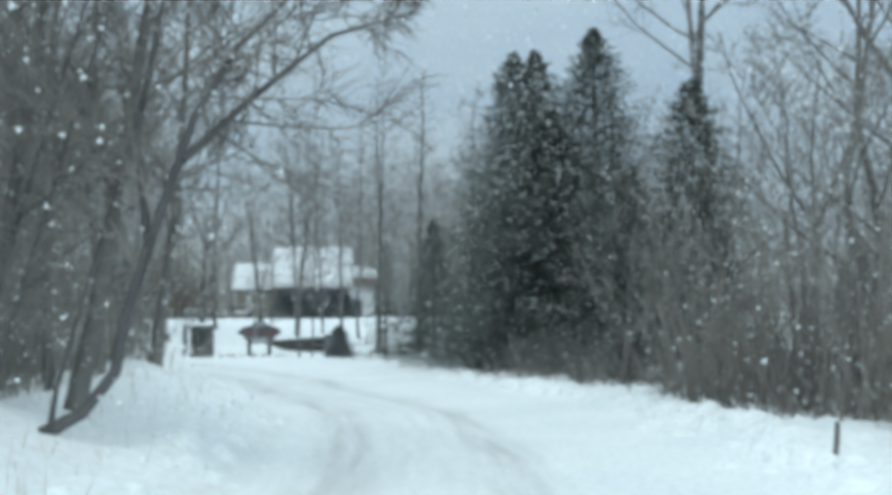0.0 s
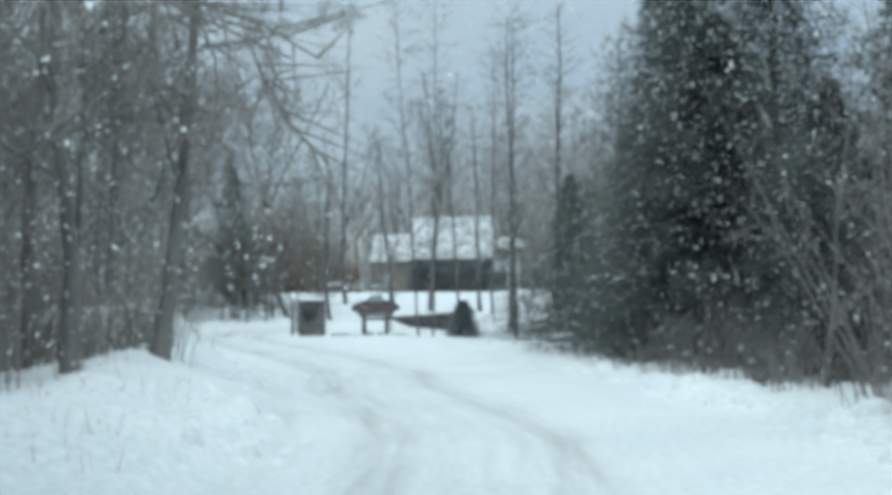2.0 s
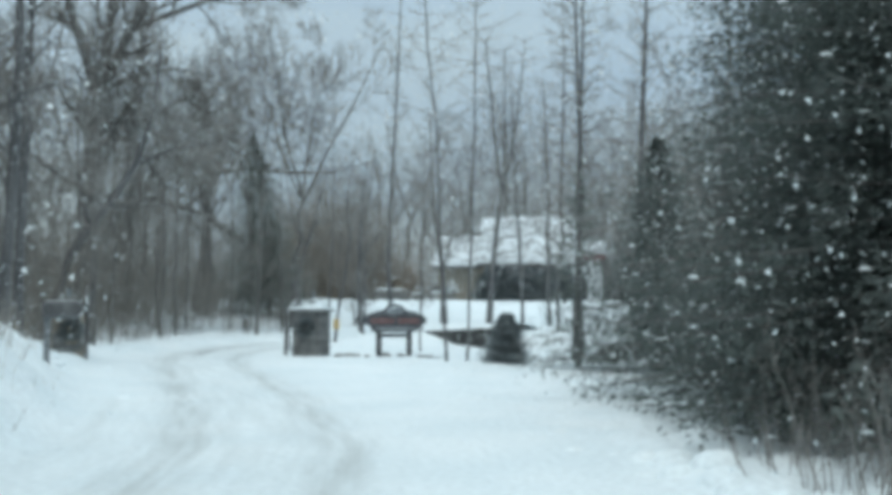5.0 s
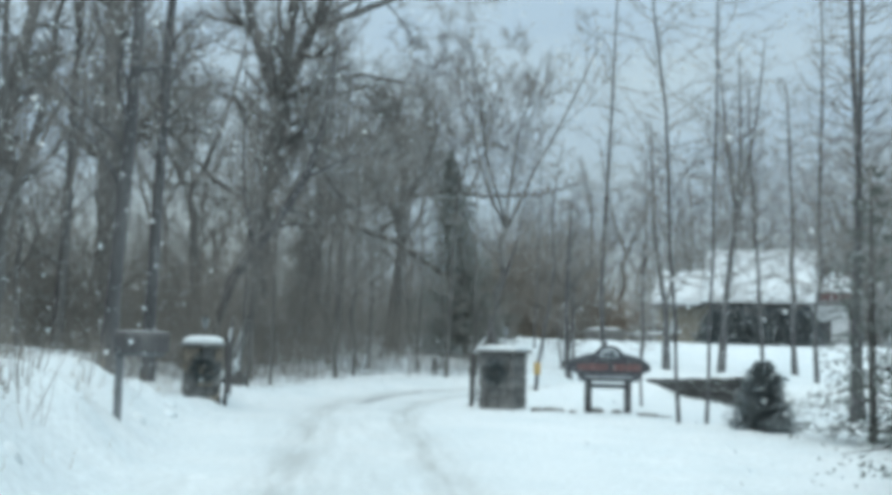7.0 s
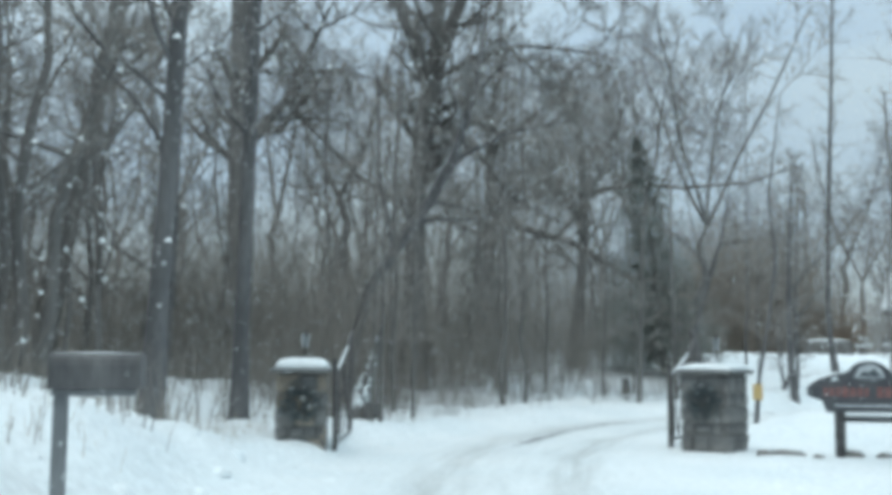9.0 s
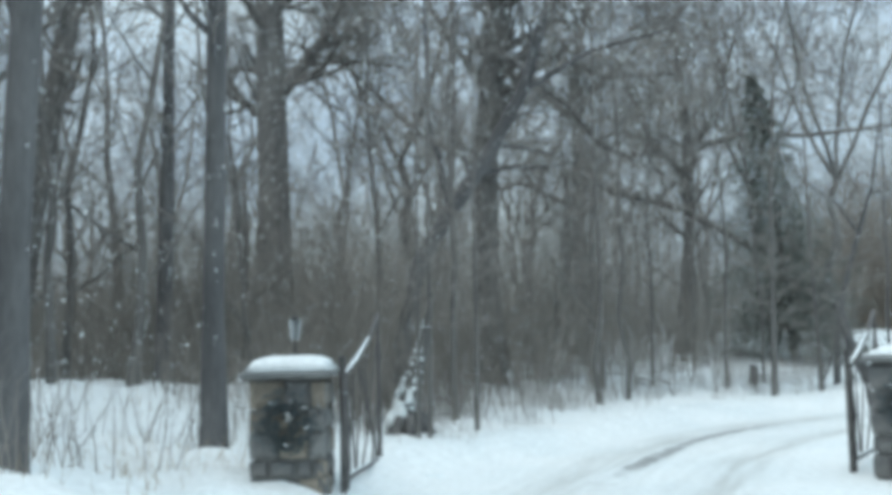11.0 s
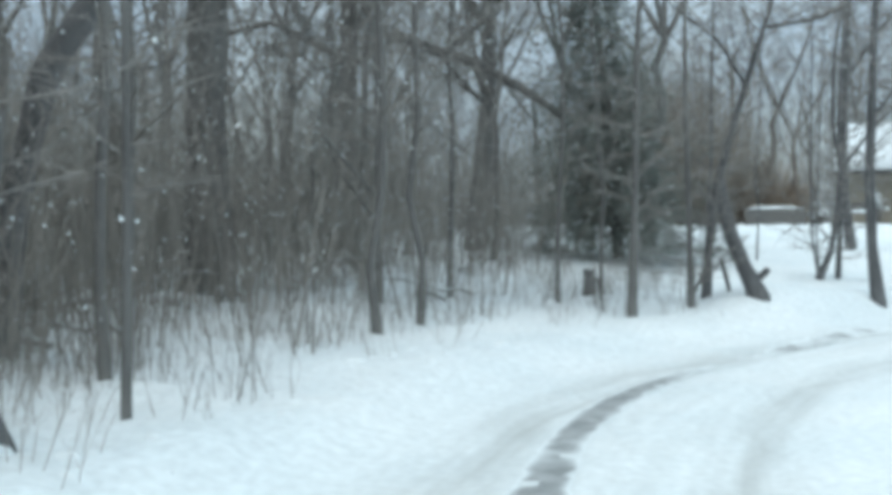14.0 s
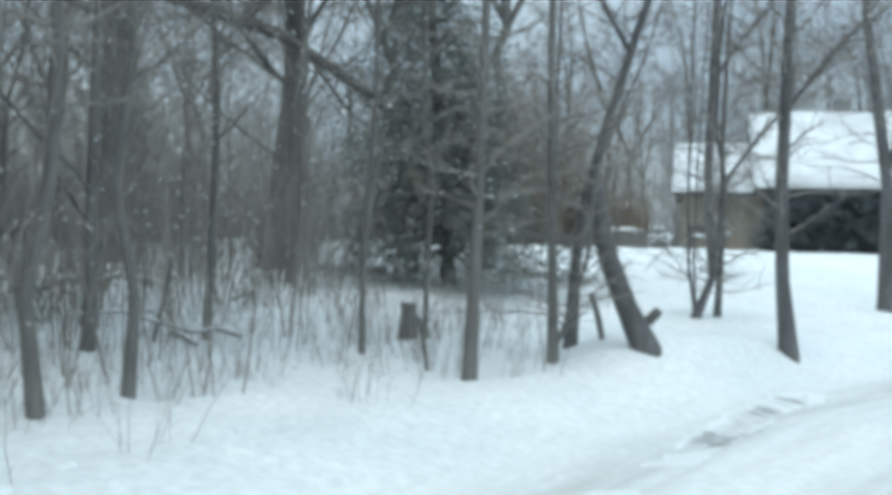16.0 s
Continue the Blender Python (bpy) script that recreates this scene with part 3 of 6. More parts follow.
conifer(12.0, -4.4, BIG, 20, "broad dark green conifer specked with snow beside the road", 0.87)
conifer(12.8, -1.0, BIG, 130, "dark green conifer with drooping low boughs specked with snow", 0.95)
conifer(13.9, -4.4, BIG, 250, "dark green conifer behind the broad one", 0.95)
conifer(11.25, -6.9, NEAR, 160, "dark green conifer with low boughs resting on the snow", 1.05)
conifer(11.3, -10.9, MID, 200, "dark green conifer crowded by bare brush", 0.8)
conifer(13.3, -10.4, MID, 60, "dark green conifer behind bare roadside brush", 1.15)
conifer(13.4, -15.8, MID, 300, "dark green conifer behind bare roadside brush", 0.45)
conifer(15.9, 0.8, MID, 220, "dark green conifer behind the broad one", 1.2)
conifer(2.3, 32.2, SPRUCE, 0, "dark slim spruce with low sagging branches among bare trees")
conifer(10.7, 6.6, SPARSE, 30, "thin young spruce with open snowy branches")
conifer(12.3, 5.6, MID, 130, "dark young conifer with drooping branches behind the thin spruce", 0.85)
conifer(-7.5, 46.0, SPRUCE, 90, "dark slim spruce among bare trees", 0.8, "far spruces")
conifer(9.35, 8.4, JUNIPER, 0, "low cone-shaped blue-green juniper bush standing in snow")

# ---- the woods ----
KINDS = [
    tree_meshes(21, 13.0, 0.17, (0.5, 0.2), 0.25, 13, 0.34, 3, count=7),
    tree_meshes(22, 11.0, 0.12, (-0.4, 0.5), 0.20, 12, 0.34, 3),
    tree_meshes(23, 15.0, 0.24, (0.3, -0.5), 0.30, 14, 0.34, 3, 2, count=7),
    tree_meshes(24, 9.0, 0.075, (0.7, 0.1), 0.15, 11, 0.33, 3, count=5),
    tree_meshes(25, 12.0, 0.17, (-0.7, -0.2), 0.32, 13, 0.36, 3, 3),
    tree_meshes(26, 6.0, 0.045, (-0.2, 0.6), 0.12, 11, 0.36, 3, count=5),
    tree_meshes(27, 10.0, 0.12, (0.3, 0.3), 0.15, 14, 0.30, 2, count=7),
    tree_meshes(28, 12.0, 0.15, (-0.3, 0.2), 0.2, 14, 0.32, 2, 2, count=8),
]
wrng = random.Random(5)
placed = []


def free(x, y, gap):
    return all((x - a) ** 2 + (y - b) ** 2 > gap * gap for a, b in placed)


def scatter(count, x0, x1, y0, y1, gap, kinds, keep=None, lo=0.8, hi=1.25):
    made = tries = 0
    while made < count and tries < count * 40:
        tries += 1
        x, y = wrng.uniform(x0, x1), wrng.uniform(y0, y1)
        s = float(road_side(np.array([x]), np.array([y]))[0])
        if abs(s) < 3.9 or (keep and not keep(x, y, s)) or not free(x, y, gap):
            continue
        placed.append((x, y))
        k = wrng.choice(kinds)
        bare_tree(x, y, KINDS[k], wrng.uniform(0, 360), wrng.uniform(lo, hi))
        made += 1


KEEP_CLEAR = [(-3.3, 21.3), (-7.0, 15.0), (-8.5, 21.0), (-4.9, 35.4), (-1.4, 35.2), (2.3, 23.1), (3.2, 24.0), (3.55, 25.0), (-0.6, -19.0), (0.9, -11.8), (2.3, 32.2), (-4.17, 23.75), (-3.6, 17.0)]
placed += KEEP_CLEAR
scatter(40, -9, 1, -36, 2, 1.1, [1, 3, 5, 3, 5], lambda x, y, s: s < -4.4 and not (x > -2.5 and y > -7))
scatter(34, -14, -3, 2, 16, 1.3, [1, 3, 1, 3], lambda x, y, s: s < -7.5 and not (x > -3.5))
scatter(22, -18, -3, -32, 12, 2.0, [0, 1, 2, 3, 4], lambda x, y, s: s < -6.5)
scatter(22, -13, 0, 14, 40, 1.6, [3, 5, 3, 5, 5], lambda x, y, s: s < -6.0)
scatter(34, -28, -5, 12, 64, 2.4, [0, 1, 2, 4], lambda x, y, s: s < -9)
scatter(30, 9.5, 18, -36, -11, 1.2, [1, 3, 5, 5], lambda x, y, s: s > 4.6)
scatter(18, 14, 30, -30, 4, 2.2, [0, 1, 2, 4], lambda x, y, s: s > 6)
scatter(14, 12.5, 26, 6, 34, 2.2, [1, 3, 3, 1], lambda x, y, s: x > 12 + 0.16 * y)
scatter(26, -6, 42, 66, 78, 2.0, [0, 2, 4], None, 0.9, 1.15)
FAN = tree_meshes(98, 12.5, 0.15, (0.5, 0.1), 0.2, 20, 0.34, 3, 4, count=10)
for fx, fy, ft, fk in ((3.2, 37.0, 40, 1.28), (1.2, 40.0, 200, 1.25), (-1.5, 44.0, 140, 1.0)):
    bare_tree(fx, fy, FAN, ft, fk, "spreading bare tree with a fan of fine twigs")


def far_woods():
    """All the far trees, too many and too distant to tell apart, in one mesh."""
    rng = random.Random(17)
    shells = []
    for kind in (6, 7):
        v, f, first = [], [], 0
        for me in KINDS[kind]:
            v += [tuple(q.co) for q in me.vertices]
            f += [tuple(first + i for i in p.vertices) for p in me.polygons]
            first = len(v)
        shells.append((np.array(v), f))
    verts, faces, first = [], [], 0
    for count, x0, x1, y0, y1 in ((80, -60, 65, 76, 115), (22, -75, -34, -30, 72), (16, 34, 80, -40, 72), (8, -40, 40, -90, -48)):
        for i in range(count):
            x, y = rng.uniform(x0, x1), rng.uniform(y0, y1)
            v, f = shells[i % 2]
            a, k = rng.uniform(0, 6.28), rng.uniform(0.75, 1.2)
            c, sn = math.cos(a) * k, math.sin(a) * k
            verts.append(np.stack([v[:, 0] * c - v[:, 1] * sn + x, v[:, 0] * sn + v[:, 1] * c + y, v[:, 2] * k + gz(x, y)], 1))
            faces += [tuple(first + j for j in p) for p in f]
            first += len(v)
    me = bpy.data.meshes.new("far_woods")
    me.from_pydata(np.concatenate(verts).tolist(), [], faces)
    me.materials.append(HAZE_TWIG)
    tagged(new("far_woods", me), "distant bare grey woods, paled to imitate haze", "woods", kind="stuff")


far_woods()


def custom_tree(x, y, trunk, radii, limbs, seed, label, mat=None, twig_len=1.6, count=8, depth=2, group="winter trees", z=None, k=1.0):
    """A tree whose trunk and main limbs follow given lines, in metres from its foot."""
    rng = random.Random(seed)
    wood, fine = Shape(), Shape()
    flare = [r * (1.35 if i == 0 else 1.0) for i, r in enumerate(radii)]
    wood.tube([(trunk[0][0], trunk[0][1], -0.3), *trunk[0:]], [flare[0] * 1.1, *flare], 9)
    if twig_len:
        if depth == 2:
            sprays(rng, wood, fine, trunk, radii, count * 4, twig_len * 1.15)
        else:
            twigs(rng, wood, fine, trunk, radii, count, twig_len, depth, start=0.45)
    for line, r0, r1 in limbs:
        rr = [r0 + (r1 - r0) * i / (len(line) - 1) for i in range(len(line))]
        wood.tube(line, rr, 7, cap=False)
        if twig_len:
            if depth == 2:
                sprays(rng, wood, fine, line, rr, count * 3, twig_len * 0.95, 0.1)
            else:
                twigs(rng, wood, fine, line, rr, count, twig_len, depth, start=0.1)
    t = thing("tree", pose(x, y, gz(x, y) if z is None else z) @ Matrix.Scale(k, 4), label, "tree", group)
    part("trunk", wood, mat or BARK, t, smooth=True)
    if fine.v:
        tagged(part("crown", fine, TWIG, t), kind="stuff")
    return t


# old forked tree behind the gate, and a leaning one before it
custom_tree(-4.17, 23.75, [(0, 0, 0), (0.0, -0.05, 2.0), (0.06, -0.1, 4.2), (0.28, -0.2, 6.0), (0.5, -0.3, 7.2)], [0.27, 0.25, 0.24, 0.24, 0.25], [
    ([(0.45, -0.2, 6.6), (0.0, -0.3, 8.0), (-0.5, -0.3, 9.4), (-0.9, 0, 12), (-1.2, 0, 15)], 0.19, 0.05),
    ([(0.5, -0.3, 7.1), (0.7, -0.4, 9.2), (0.85, -0.4, 12), (0.95, -0.3, 15)], 0.18, 0.05),
    ([(0.5, -0.3, 7.0), (1.15, -0.9, 8.2), (1.7, -1.3, 9.2), (2.1, -1.3, 12), (2.4, -1.2, 15)], 0.19, 0.05),
    ([(1.5, -1.2, 8.7), (2.5, -0.4, 9.4), (3.6, 0.3, 10.1), (5.6, 0.6, 10.5), (7.6, 0.7, 11.2), (8.8, 0.8, 11.6)], 0.11, 0.02),
    ([(0.06, -0.1, 4.0), (-1.2, -0.4, 4.8), (-2.6, -0.6, 6.2), (-3.8, -0.8, 6.8)], 0.08, 0.02),
    ([(0.2, -0.15, 5.4), (1.1, -0.3, 5.6), (1.8, -0.4, 5.0), (2.4, -0.5, 4.2), (3.5, -0.5, 3.6)], 0.09, 0.02),
    ([(0.5, -0.3, 7.0), (1.2, 0.3, 7.6), (2.5, 0.4, 7.9), (4.2, 0.5, 7.6)], 0.10, 0.02),
    ([(0.3, -0.2, 6.0), (1.2, 0.2, 6.2), (2.4, 0.2, 5.6), (3.7, 0.1, 5.5)], 0.07, 0.02)], 31, "old bare tree forking into heavy crooked limbs", None, 2.35, 12, 3, k=1.26)
custom_tree(-3.6, 17.0, [(0, 0, 0), (0.15, 0, 1.2), (0.5, 0, 2.5), (1.1, 0.05, 3.4), (1.7, 0.1, 4.2), (2.4, 0.2, 5.4), (2.9, 0.3, 7.0), (3.2, 0.4, 9.5)], [0.16, 0.15, 0.145, 0.14, 0.13, 0.11, 0.08, 0.03], [
    ([(1.1, 0.05, 3.4), (0.7, 0.1, 5.0), (0.6, 0.2, 7.5)], 0.07, 0.02),
    ([(2.4, 0.2, 5.4), (3.6, 0.3, 6.0), (5.0, 0.3, 6.2)], 0.06, 0.015)], 104, "dark bare tree leaning heavily over the brush", BARK_PALE, 1.8, 9, 3)
custom_tree(-9.5, 14.0, [(0, 0, 0), (0.6, 0, 3.0), (1.4, 0, 6.5), (2.4, 0, 11)], [0.24, 0.21, 0.18, 0.09], [], 39, "bare tree leaning towards the road", None, 2.0, 12, 3)
for sx, sy, ln, r, sd in ((-2.27, 16.44, 0.1, 0.08, 81), (-0.45, 21.55, -0.05, 0.075, 82), (-0.82, 20.6, 0.05, 0.085, 83), (1.22, 24.2, 0.1, 0.05, 84), (1.88, 25.85, -0.15, 0.05, 85), (-0.56, 25.0, 0.1, 0.07, 86), (-3.4, 19.2, 0.2, 0.10, 87), (-3.0, 28.5, 0.5, 0.12, 89)):
    r *= 0.62
    bend = random.Random(sd)
    line = [(0, 0, 0)] + [(ln * 0.2 * z0 ** 0.9 + bend.gauss(0, 0.05), bend.gauss(0, 0.05), z0) for z0 in (0.8, 1.7, 2.7, 3.8, 5.2, 7.0, 9.0, 11.0)]
    custom_tree(sx, sy, line, [r * f for f in (1, 0.98, 0.95, 0.92, 0.85, 0.75, 0.6, 0.42, 0.22)], [], sd, "slim bare tree at the wood's edge by the drive", None, 1.7, 10, 2, "slim trees at the wood's edge")
# tree with a broken hanging bough
custom_tree(-4.9, 35.4, [(0, 0, 0), (0.1, 0, 3), (0.2, 0, 7), (0.1, 0, 10)], [0.30, 0.27, 0.24, 0.19], [
    ([(0.2, -0.1, 7.2), (0.7, -0.6, 6.4), (1.3, -0.9, 5.5), (2.5, -0.9, 5.1), (3.7, -0.9, 4.7), (5.0, -0.9, 3.9), (6.1, -0.9, 3.1)], 0.20, 0.10),
    ([(0.1, 0, 9.8), (0.6, 0.2, 12), (0.4, 0.3, 15)], 0.17, 0.05),
    ([(0.2, 0, 8.0), (-1.6, -0.3, 9.6), (-3.6, -0.4, 11.5)], 0.16, 0.04),
    ([(0.2, 0, 8.6), (2.0, -0.5, 9.8), (4.2, -0.4, 11.6)], 0.14, 0.03),
    ([(0.1, 0, 5.0), (-1.8, -0.4, 6.0), (-3.6, -0.6, 5.6), (-4.6, -0.6, 4.6)], 0.12, 0.03)], 32, "old bare tree with one heavy bough broken and hanging", None, 2.4, 10, 3)
custom_tree(-1.4, 35.2, [(0, 0, 0), (0.2, 0, 2), (0.4, 0, 4), (0.45, 0, 7), (0.2, 0, 11)], [0.24, 0.22, 0.21, 0.19, 0.10], [
    ([(0.45, 0, 6.4), (1.4, -0.2, 8.0), (2.2, -0.2, 10.5)], 0.16, 0.04),
    ([(0.42, 0, 5.8), (-0.8, -0.2, 7.2), (-1.6, -0.2, 9.6)], 0.15, 0.04),
    ([(0.45, 0, 6.8), (2.2, 0, 7.1), (4.2, 0, 6.9), (6.6, 0, 7.0), (8.6, 0, 7.6)], 0.13, 0.03)], 65, "old bare tree with long crooked limbs over the field", None, 2.2, 10, 3)
custom_tree(-7.0, 15.0, [(0, 0, 0), (0.1, 0, 4), (0.15, 0, 9), (0.4, 0, 16)], [0.12, 0.105, 0.09, 0.04], [], 33, "tall straight bare tree with dark bark", BARK_PALE, 2.2, 12, 3)
custom_tree(-8.5, 21.0, [(0, 0, 0), (0.15, 0, 4), (0.05, 0, 9), (-0.2, 0, 17)], [0.44, 0.38, 0.33, 0.15], [
    ([(0.1, 0, 6.5), (1.4, 0.2, 8.0), (2.6, 0.2, 10.5)], 0.2, 0.05)], 34, "thick-trunked tall bare tree", None, 2.2, 12, 3)
custom_tree(-0.6, -21.8, [(-0.2, 0, 0.02), (0.15, 0, 0.2), (0.42, 0, 0.55), (0.52, 0, 1.1), (0.8, 0, 2.0), (1.1, 0, 2.9), (1.5, 0, 3.6), (2.4, 0.2, 4.6)], [0.06, 0.058, 0.054, 0.05, 0.045, 0.038, 0.03, 0.015], [
    ([(0.7, 0, 1.6), (0.6, 0.2, 2.8), (0.9, 0.4, 4.4), (1.3, 0.4, 6.5)], 0.04, 0.015),
    ([(1.0, 0, 2.5), (1.7, 0.3, 3.2), (2.5, 0.4, 3.9), (3.3, 0.4, 4.2)], 0.045, 0.012)], 35, "leaning bare tree with a bent foot growing from the snow bank", BARK_PALE, 1.5, 10, 3)
for lx, ly, lr, ls in ((-0.72, -21.6, 0.022, 101), (-1.25, -21.3, 0.03, 102), (-1.5, -20.9, 0.035, 103)):
    custom_tree(lx, ly, [(0, 0, 0), (0.05, 0, 0.35), (0.2, 0, 0.9), (0.42, 0, 1.7), (0.75, 0.1, 3.0), (1.2, 0.1, 4.6)], [lr, lr, lr * 0.95, lr * 0.85, lr * 0.6, lr * 0.3], [], ls, "thin leaning stem growing from the snow bank", BARK_PALE, 1.3, 8)
custom_tree(-0.5, -20.2, [(0, 0, 0), (0.18, 0, 1.0), (0.4, 0, 2.4), (0.8, 0.1, 5), (1.3, 0.2, 8)], [0.09, 0.085, 0.08, 0.05, 0.03], [], 36, "leaning bare tree on the snow bank", None, 1.8, 12, 3)
custom_tree(-1.6, -20.6, [(0, 0, 0), (0.35, 0, 1.2), (0.6, 0, 2.8), (0.9, 0.1, 6)], [0.07, 0.065, 0.06, 0.03], [], 40, "leaning bare tree on the snow bank", None, 1.8, 12, 3)
custom_tree(0.9, -11.8, [(0, 0, 0), (0.12, 0, 0.9), (0.3, 0, 2.4), (0.5, 0, 5), (0.6, 0, 8)], [0.11, 0.10, 0.085, 0.06, 0.03], [], 37, "bare tree on the snow bank with dark bark", None, 1.9, 12, 3)
custom_tree(-0.1, -12.7, [(0, 0, 0), (0.02, 0, 1.4), (-0.2, 0, 3.6), (-0.1, 0, 7.5)], [0.10, 0.09, 0.08, 0.03], [], 38, "bare tree on the snow bank with dark bark", None, 1.9, 12, 3)
custom_tree(-1.85, 6.1, [(0, 0, 0), (0.06, 0, 1.5), (0.16, 0, 3.4), (0.25, 0, 6), (0.1, 0, 11)], [0.135, 0.12, 0.115, 0.10, 0.05], [], 67, "dark straight bare tree behind the snow bank", BARK_PALE, 2.0, 10, 3)
custom_tree(-1.1, -5.6, [(0, 0, 0), (0.05, 0, 1.5), (0.2, 0, 4), (0.1, 0, 8)], [0.09, 0.085, 0.07, 0.03], [], 68, "bare tree on the snow bank with dark bark", None, 1.9, 12, 3)
custom_tree(-2.6, -6.4, [(0, 0, 0), (-0.05, 0, 1.5), (0.1, 0, 4), (0.3, 0, 8)], [0.10, 0.09, 0.075, 0.03], [], 69, "bare tree on the snow bank with dark bark", None, 1.9, 12, 3)
custom_tree(-2.6, 9.9, [(0, 0, 0), (0.0, 0, 1.5), (0.05, 0, 4), (0.1, 0, 7), (0.3, 0, 12)], [0.125, 0.12, 0.115, 0.10, 0.04], [], 70, "straight bare tree standing by the gate pillar", BARK_PALE, 1.9, 9, 3)
for sx, sy, r, sd in ((-1.55, 13.55, 0.03, 91), (-1.68, 13.45, 0.022, 92), (-1.35, 14.9, 0.03, 93)):
    custom_tree(sx, sy, [(0, 0, 0), (0.02, 0, 1.6), (0.03, 0, 3.6), (0.12, 0, 6.5)], [r, r * 0.95, r * 0.8, r * 0.4], [], sd, "thin bare sapling beside the snowy snag", None, 1.0, 7, 2, "saplings by the gate")
SPREAD = [tree_meshes(95, 11.0, 0.11, (1.8, 0.3), 0.28, 15, 0.44, 3, count=7), tree_meshes(96, 12.0, 0.12, (1.4, -0.4), 0.25, 15, 0.42, 3, 2, count=7)]
for k, (sx, sy) in enumerate(((-3.2, -17.0), (-3.7, -11.2), (-3.6, -5.2), (-5.6, 0.8), (-5.4, 8.6))):
    bare_tree(sx, sy, SPREAD[k % 2], (-20, 15, 30, -10, 20)[k], (0.9, 1.0, 1.0, 1.1, 1.1)[k], "bare tree spreading fine twigs towards the road", "spreading trees on the bank")
# young trees along the inner bend
custom_tree(2.3, 23.1, [(0, 0, 0), (0.05, 0, 1.6), (0.1, 0.1, 4), (0.3, 0.1, 7)], [0.06, 0.05, 0.04, 0.02], [], 41, "slim bare tree at the bend of the road", None, 1.5, 9)
custom_tree(3.2, 24.05, [(0, 0, 0), (-0.03, 0, 1.2), (-0.08, 0, 3), (-0.1, 0, 7.5)], [0.05, 0.044, 0.04, 0.015], [([(0.02, 0, 0.15), (0.2, 0, 0.6), (0.34, 0, 1.1), (0.4, 0, 2.0)], 0.032, 0.02)], 42, "slim bare tree at the bend of the road", None, 1.5, 9)
custom_tree(3.5, 24.95, [(0, 0, 0), (0.04, 0, 0.9), (0.1, 0, 1.45), (0.3, 0, 2.3), (0.6, 0, 3.3), (0.95, 0, 4.4), (1.3, 0, 6.5)], [0.066, 0.062, 0.068, 0.06, 0.05, 0.038, 0.015], [
    ([(0.62, 0, 3.3), (0.2, 0, 4.0), (-0.5, 0.1, 4.6), (-1.0, 0.1, 5.4)], 0.035, 0.012),
    ([(0.9, 0, 4.2), (1.6, 0.1, 4.3), (2.5, 0.1, 4.6)], 0.035, 0.012)], 43, "crooked bare tree leaning at the bend of the road", BARK_PALE, 1.3, 8)
custom_tree(4.2, 24.2, [(0, 0, 0), (-0.22, 0, 0.45), (-0.42, 0, 0.95), (-0.55, 0, 1.5), (-0.58, 0.02, 1.75)], [0.12, 0.115, 0.11, 0.105, 0.10], [([(0.0, 0, 0.3), (0.10, 0, 0.40), (0.12, 0, 0.43)], 0.06, 0.05)], 44, "thick leaning tree stub cut off at head height", BARK_PALE, 0)
custom_tree(6.15, 29.8, [(0, 0, 0), (0.22, 0, 0.55), (0.34, 0, 1.25), (0.42, 0, 2.2)], [0.066, 0.056, 0.052, 0.05], [
    ([(0.42, 0, 2.15), (0.26, 0, 3.0), (0.28, 0, 4.3), (0.45, 0, 5.6), (0.5, 0, 7)], 0.044, 0.012),
    ([(0.42, 0, 2.15), (0.95, 0, 2.9), (1.8, 0.1, 3.8), (2.9, 0.1, 5.2)], 0.04, 0.012),
    ([(-0.02, 0, 0.1), (-0.13, 0, 0.8), (-0.16, 0, 2.0), (-0.14, 0, 4), (-0.1, 0, 6.5)], 0.03, 0.012),
    ([(0.0, 0, 0.1), (-0.05, 0, 0.9), (-0.02, 0, 2.4), (0.1, 0, 5)], 0.024, 0.010)], 45, "bare tree of several stems standing in the snowy field", BARK_PALE, 1.4, 6)
custom_tree(6.55, 30.0, [(0, 0, 0), (0.05, 0, 1.2), (0.02, 0, 3), (0.2, 0, 7)], [0.05, 0.045, 0.04, 0.015], [], 46, "slim bare tree standing in the snowy field", BARK_PALE, 1.2, 7)
custom_tree(8.15, 36.0, [(0, 0, 0), (-0.14, 0, 1.2), (-0.2, 0, 2.4), (-0.1, 0, 5.5), (0.15, 0, 11), (0.4, 0, 18)], [0.115, 0.105, 0.10, 0.09, 0.06, 0.025], [([(-0.1, 0, 4.4), (0.7, 0, 5.6), (2.0, 0, 7.2)], 0.05, 0.012)], 47, "tall straight bare tree standing in the snowy field", BARK_PALE, 1.8, 18)
custom_tree(6.33, 26.0, [(0, 0, 0), (-0.1, 0, 0.9), (-0.14, 0, 2.0), (-0.08, 0, 4.2), (0.0, 0, 5.6), (0.1, 0, 7.0)], [0.095, 0.085, 0.08, 0.065, 0.04, 0.015], [([(-0.1, 0, 3.0), (0.5, 0, 3.8), (1.5, 0, 4.6)], 0.035, 0.012)], 66, "straight bare tree at the edge of the drive", BARK_PALE, 1.4, 12)
custom_tree(10.4, 32.5, [(0, 0, 0), (-0.05, 0, 2.4), (-0.5, 0, 5.4), (-0.7, 0, 10)], [0.14, 0.11, 0.09, 0.03], [([(-0.08, 0, 2.4), (0.3, 0, 4), (0.5, 0, 7)], 0.07, 0.02)], 48, "forked bare tree standing in the snowy field", BARK_PALE, 1.6, 9)
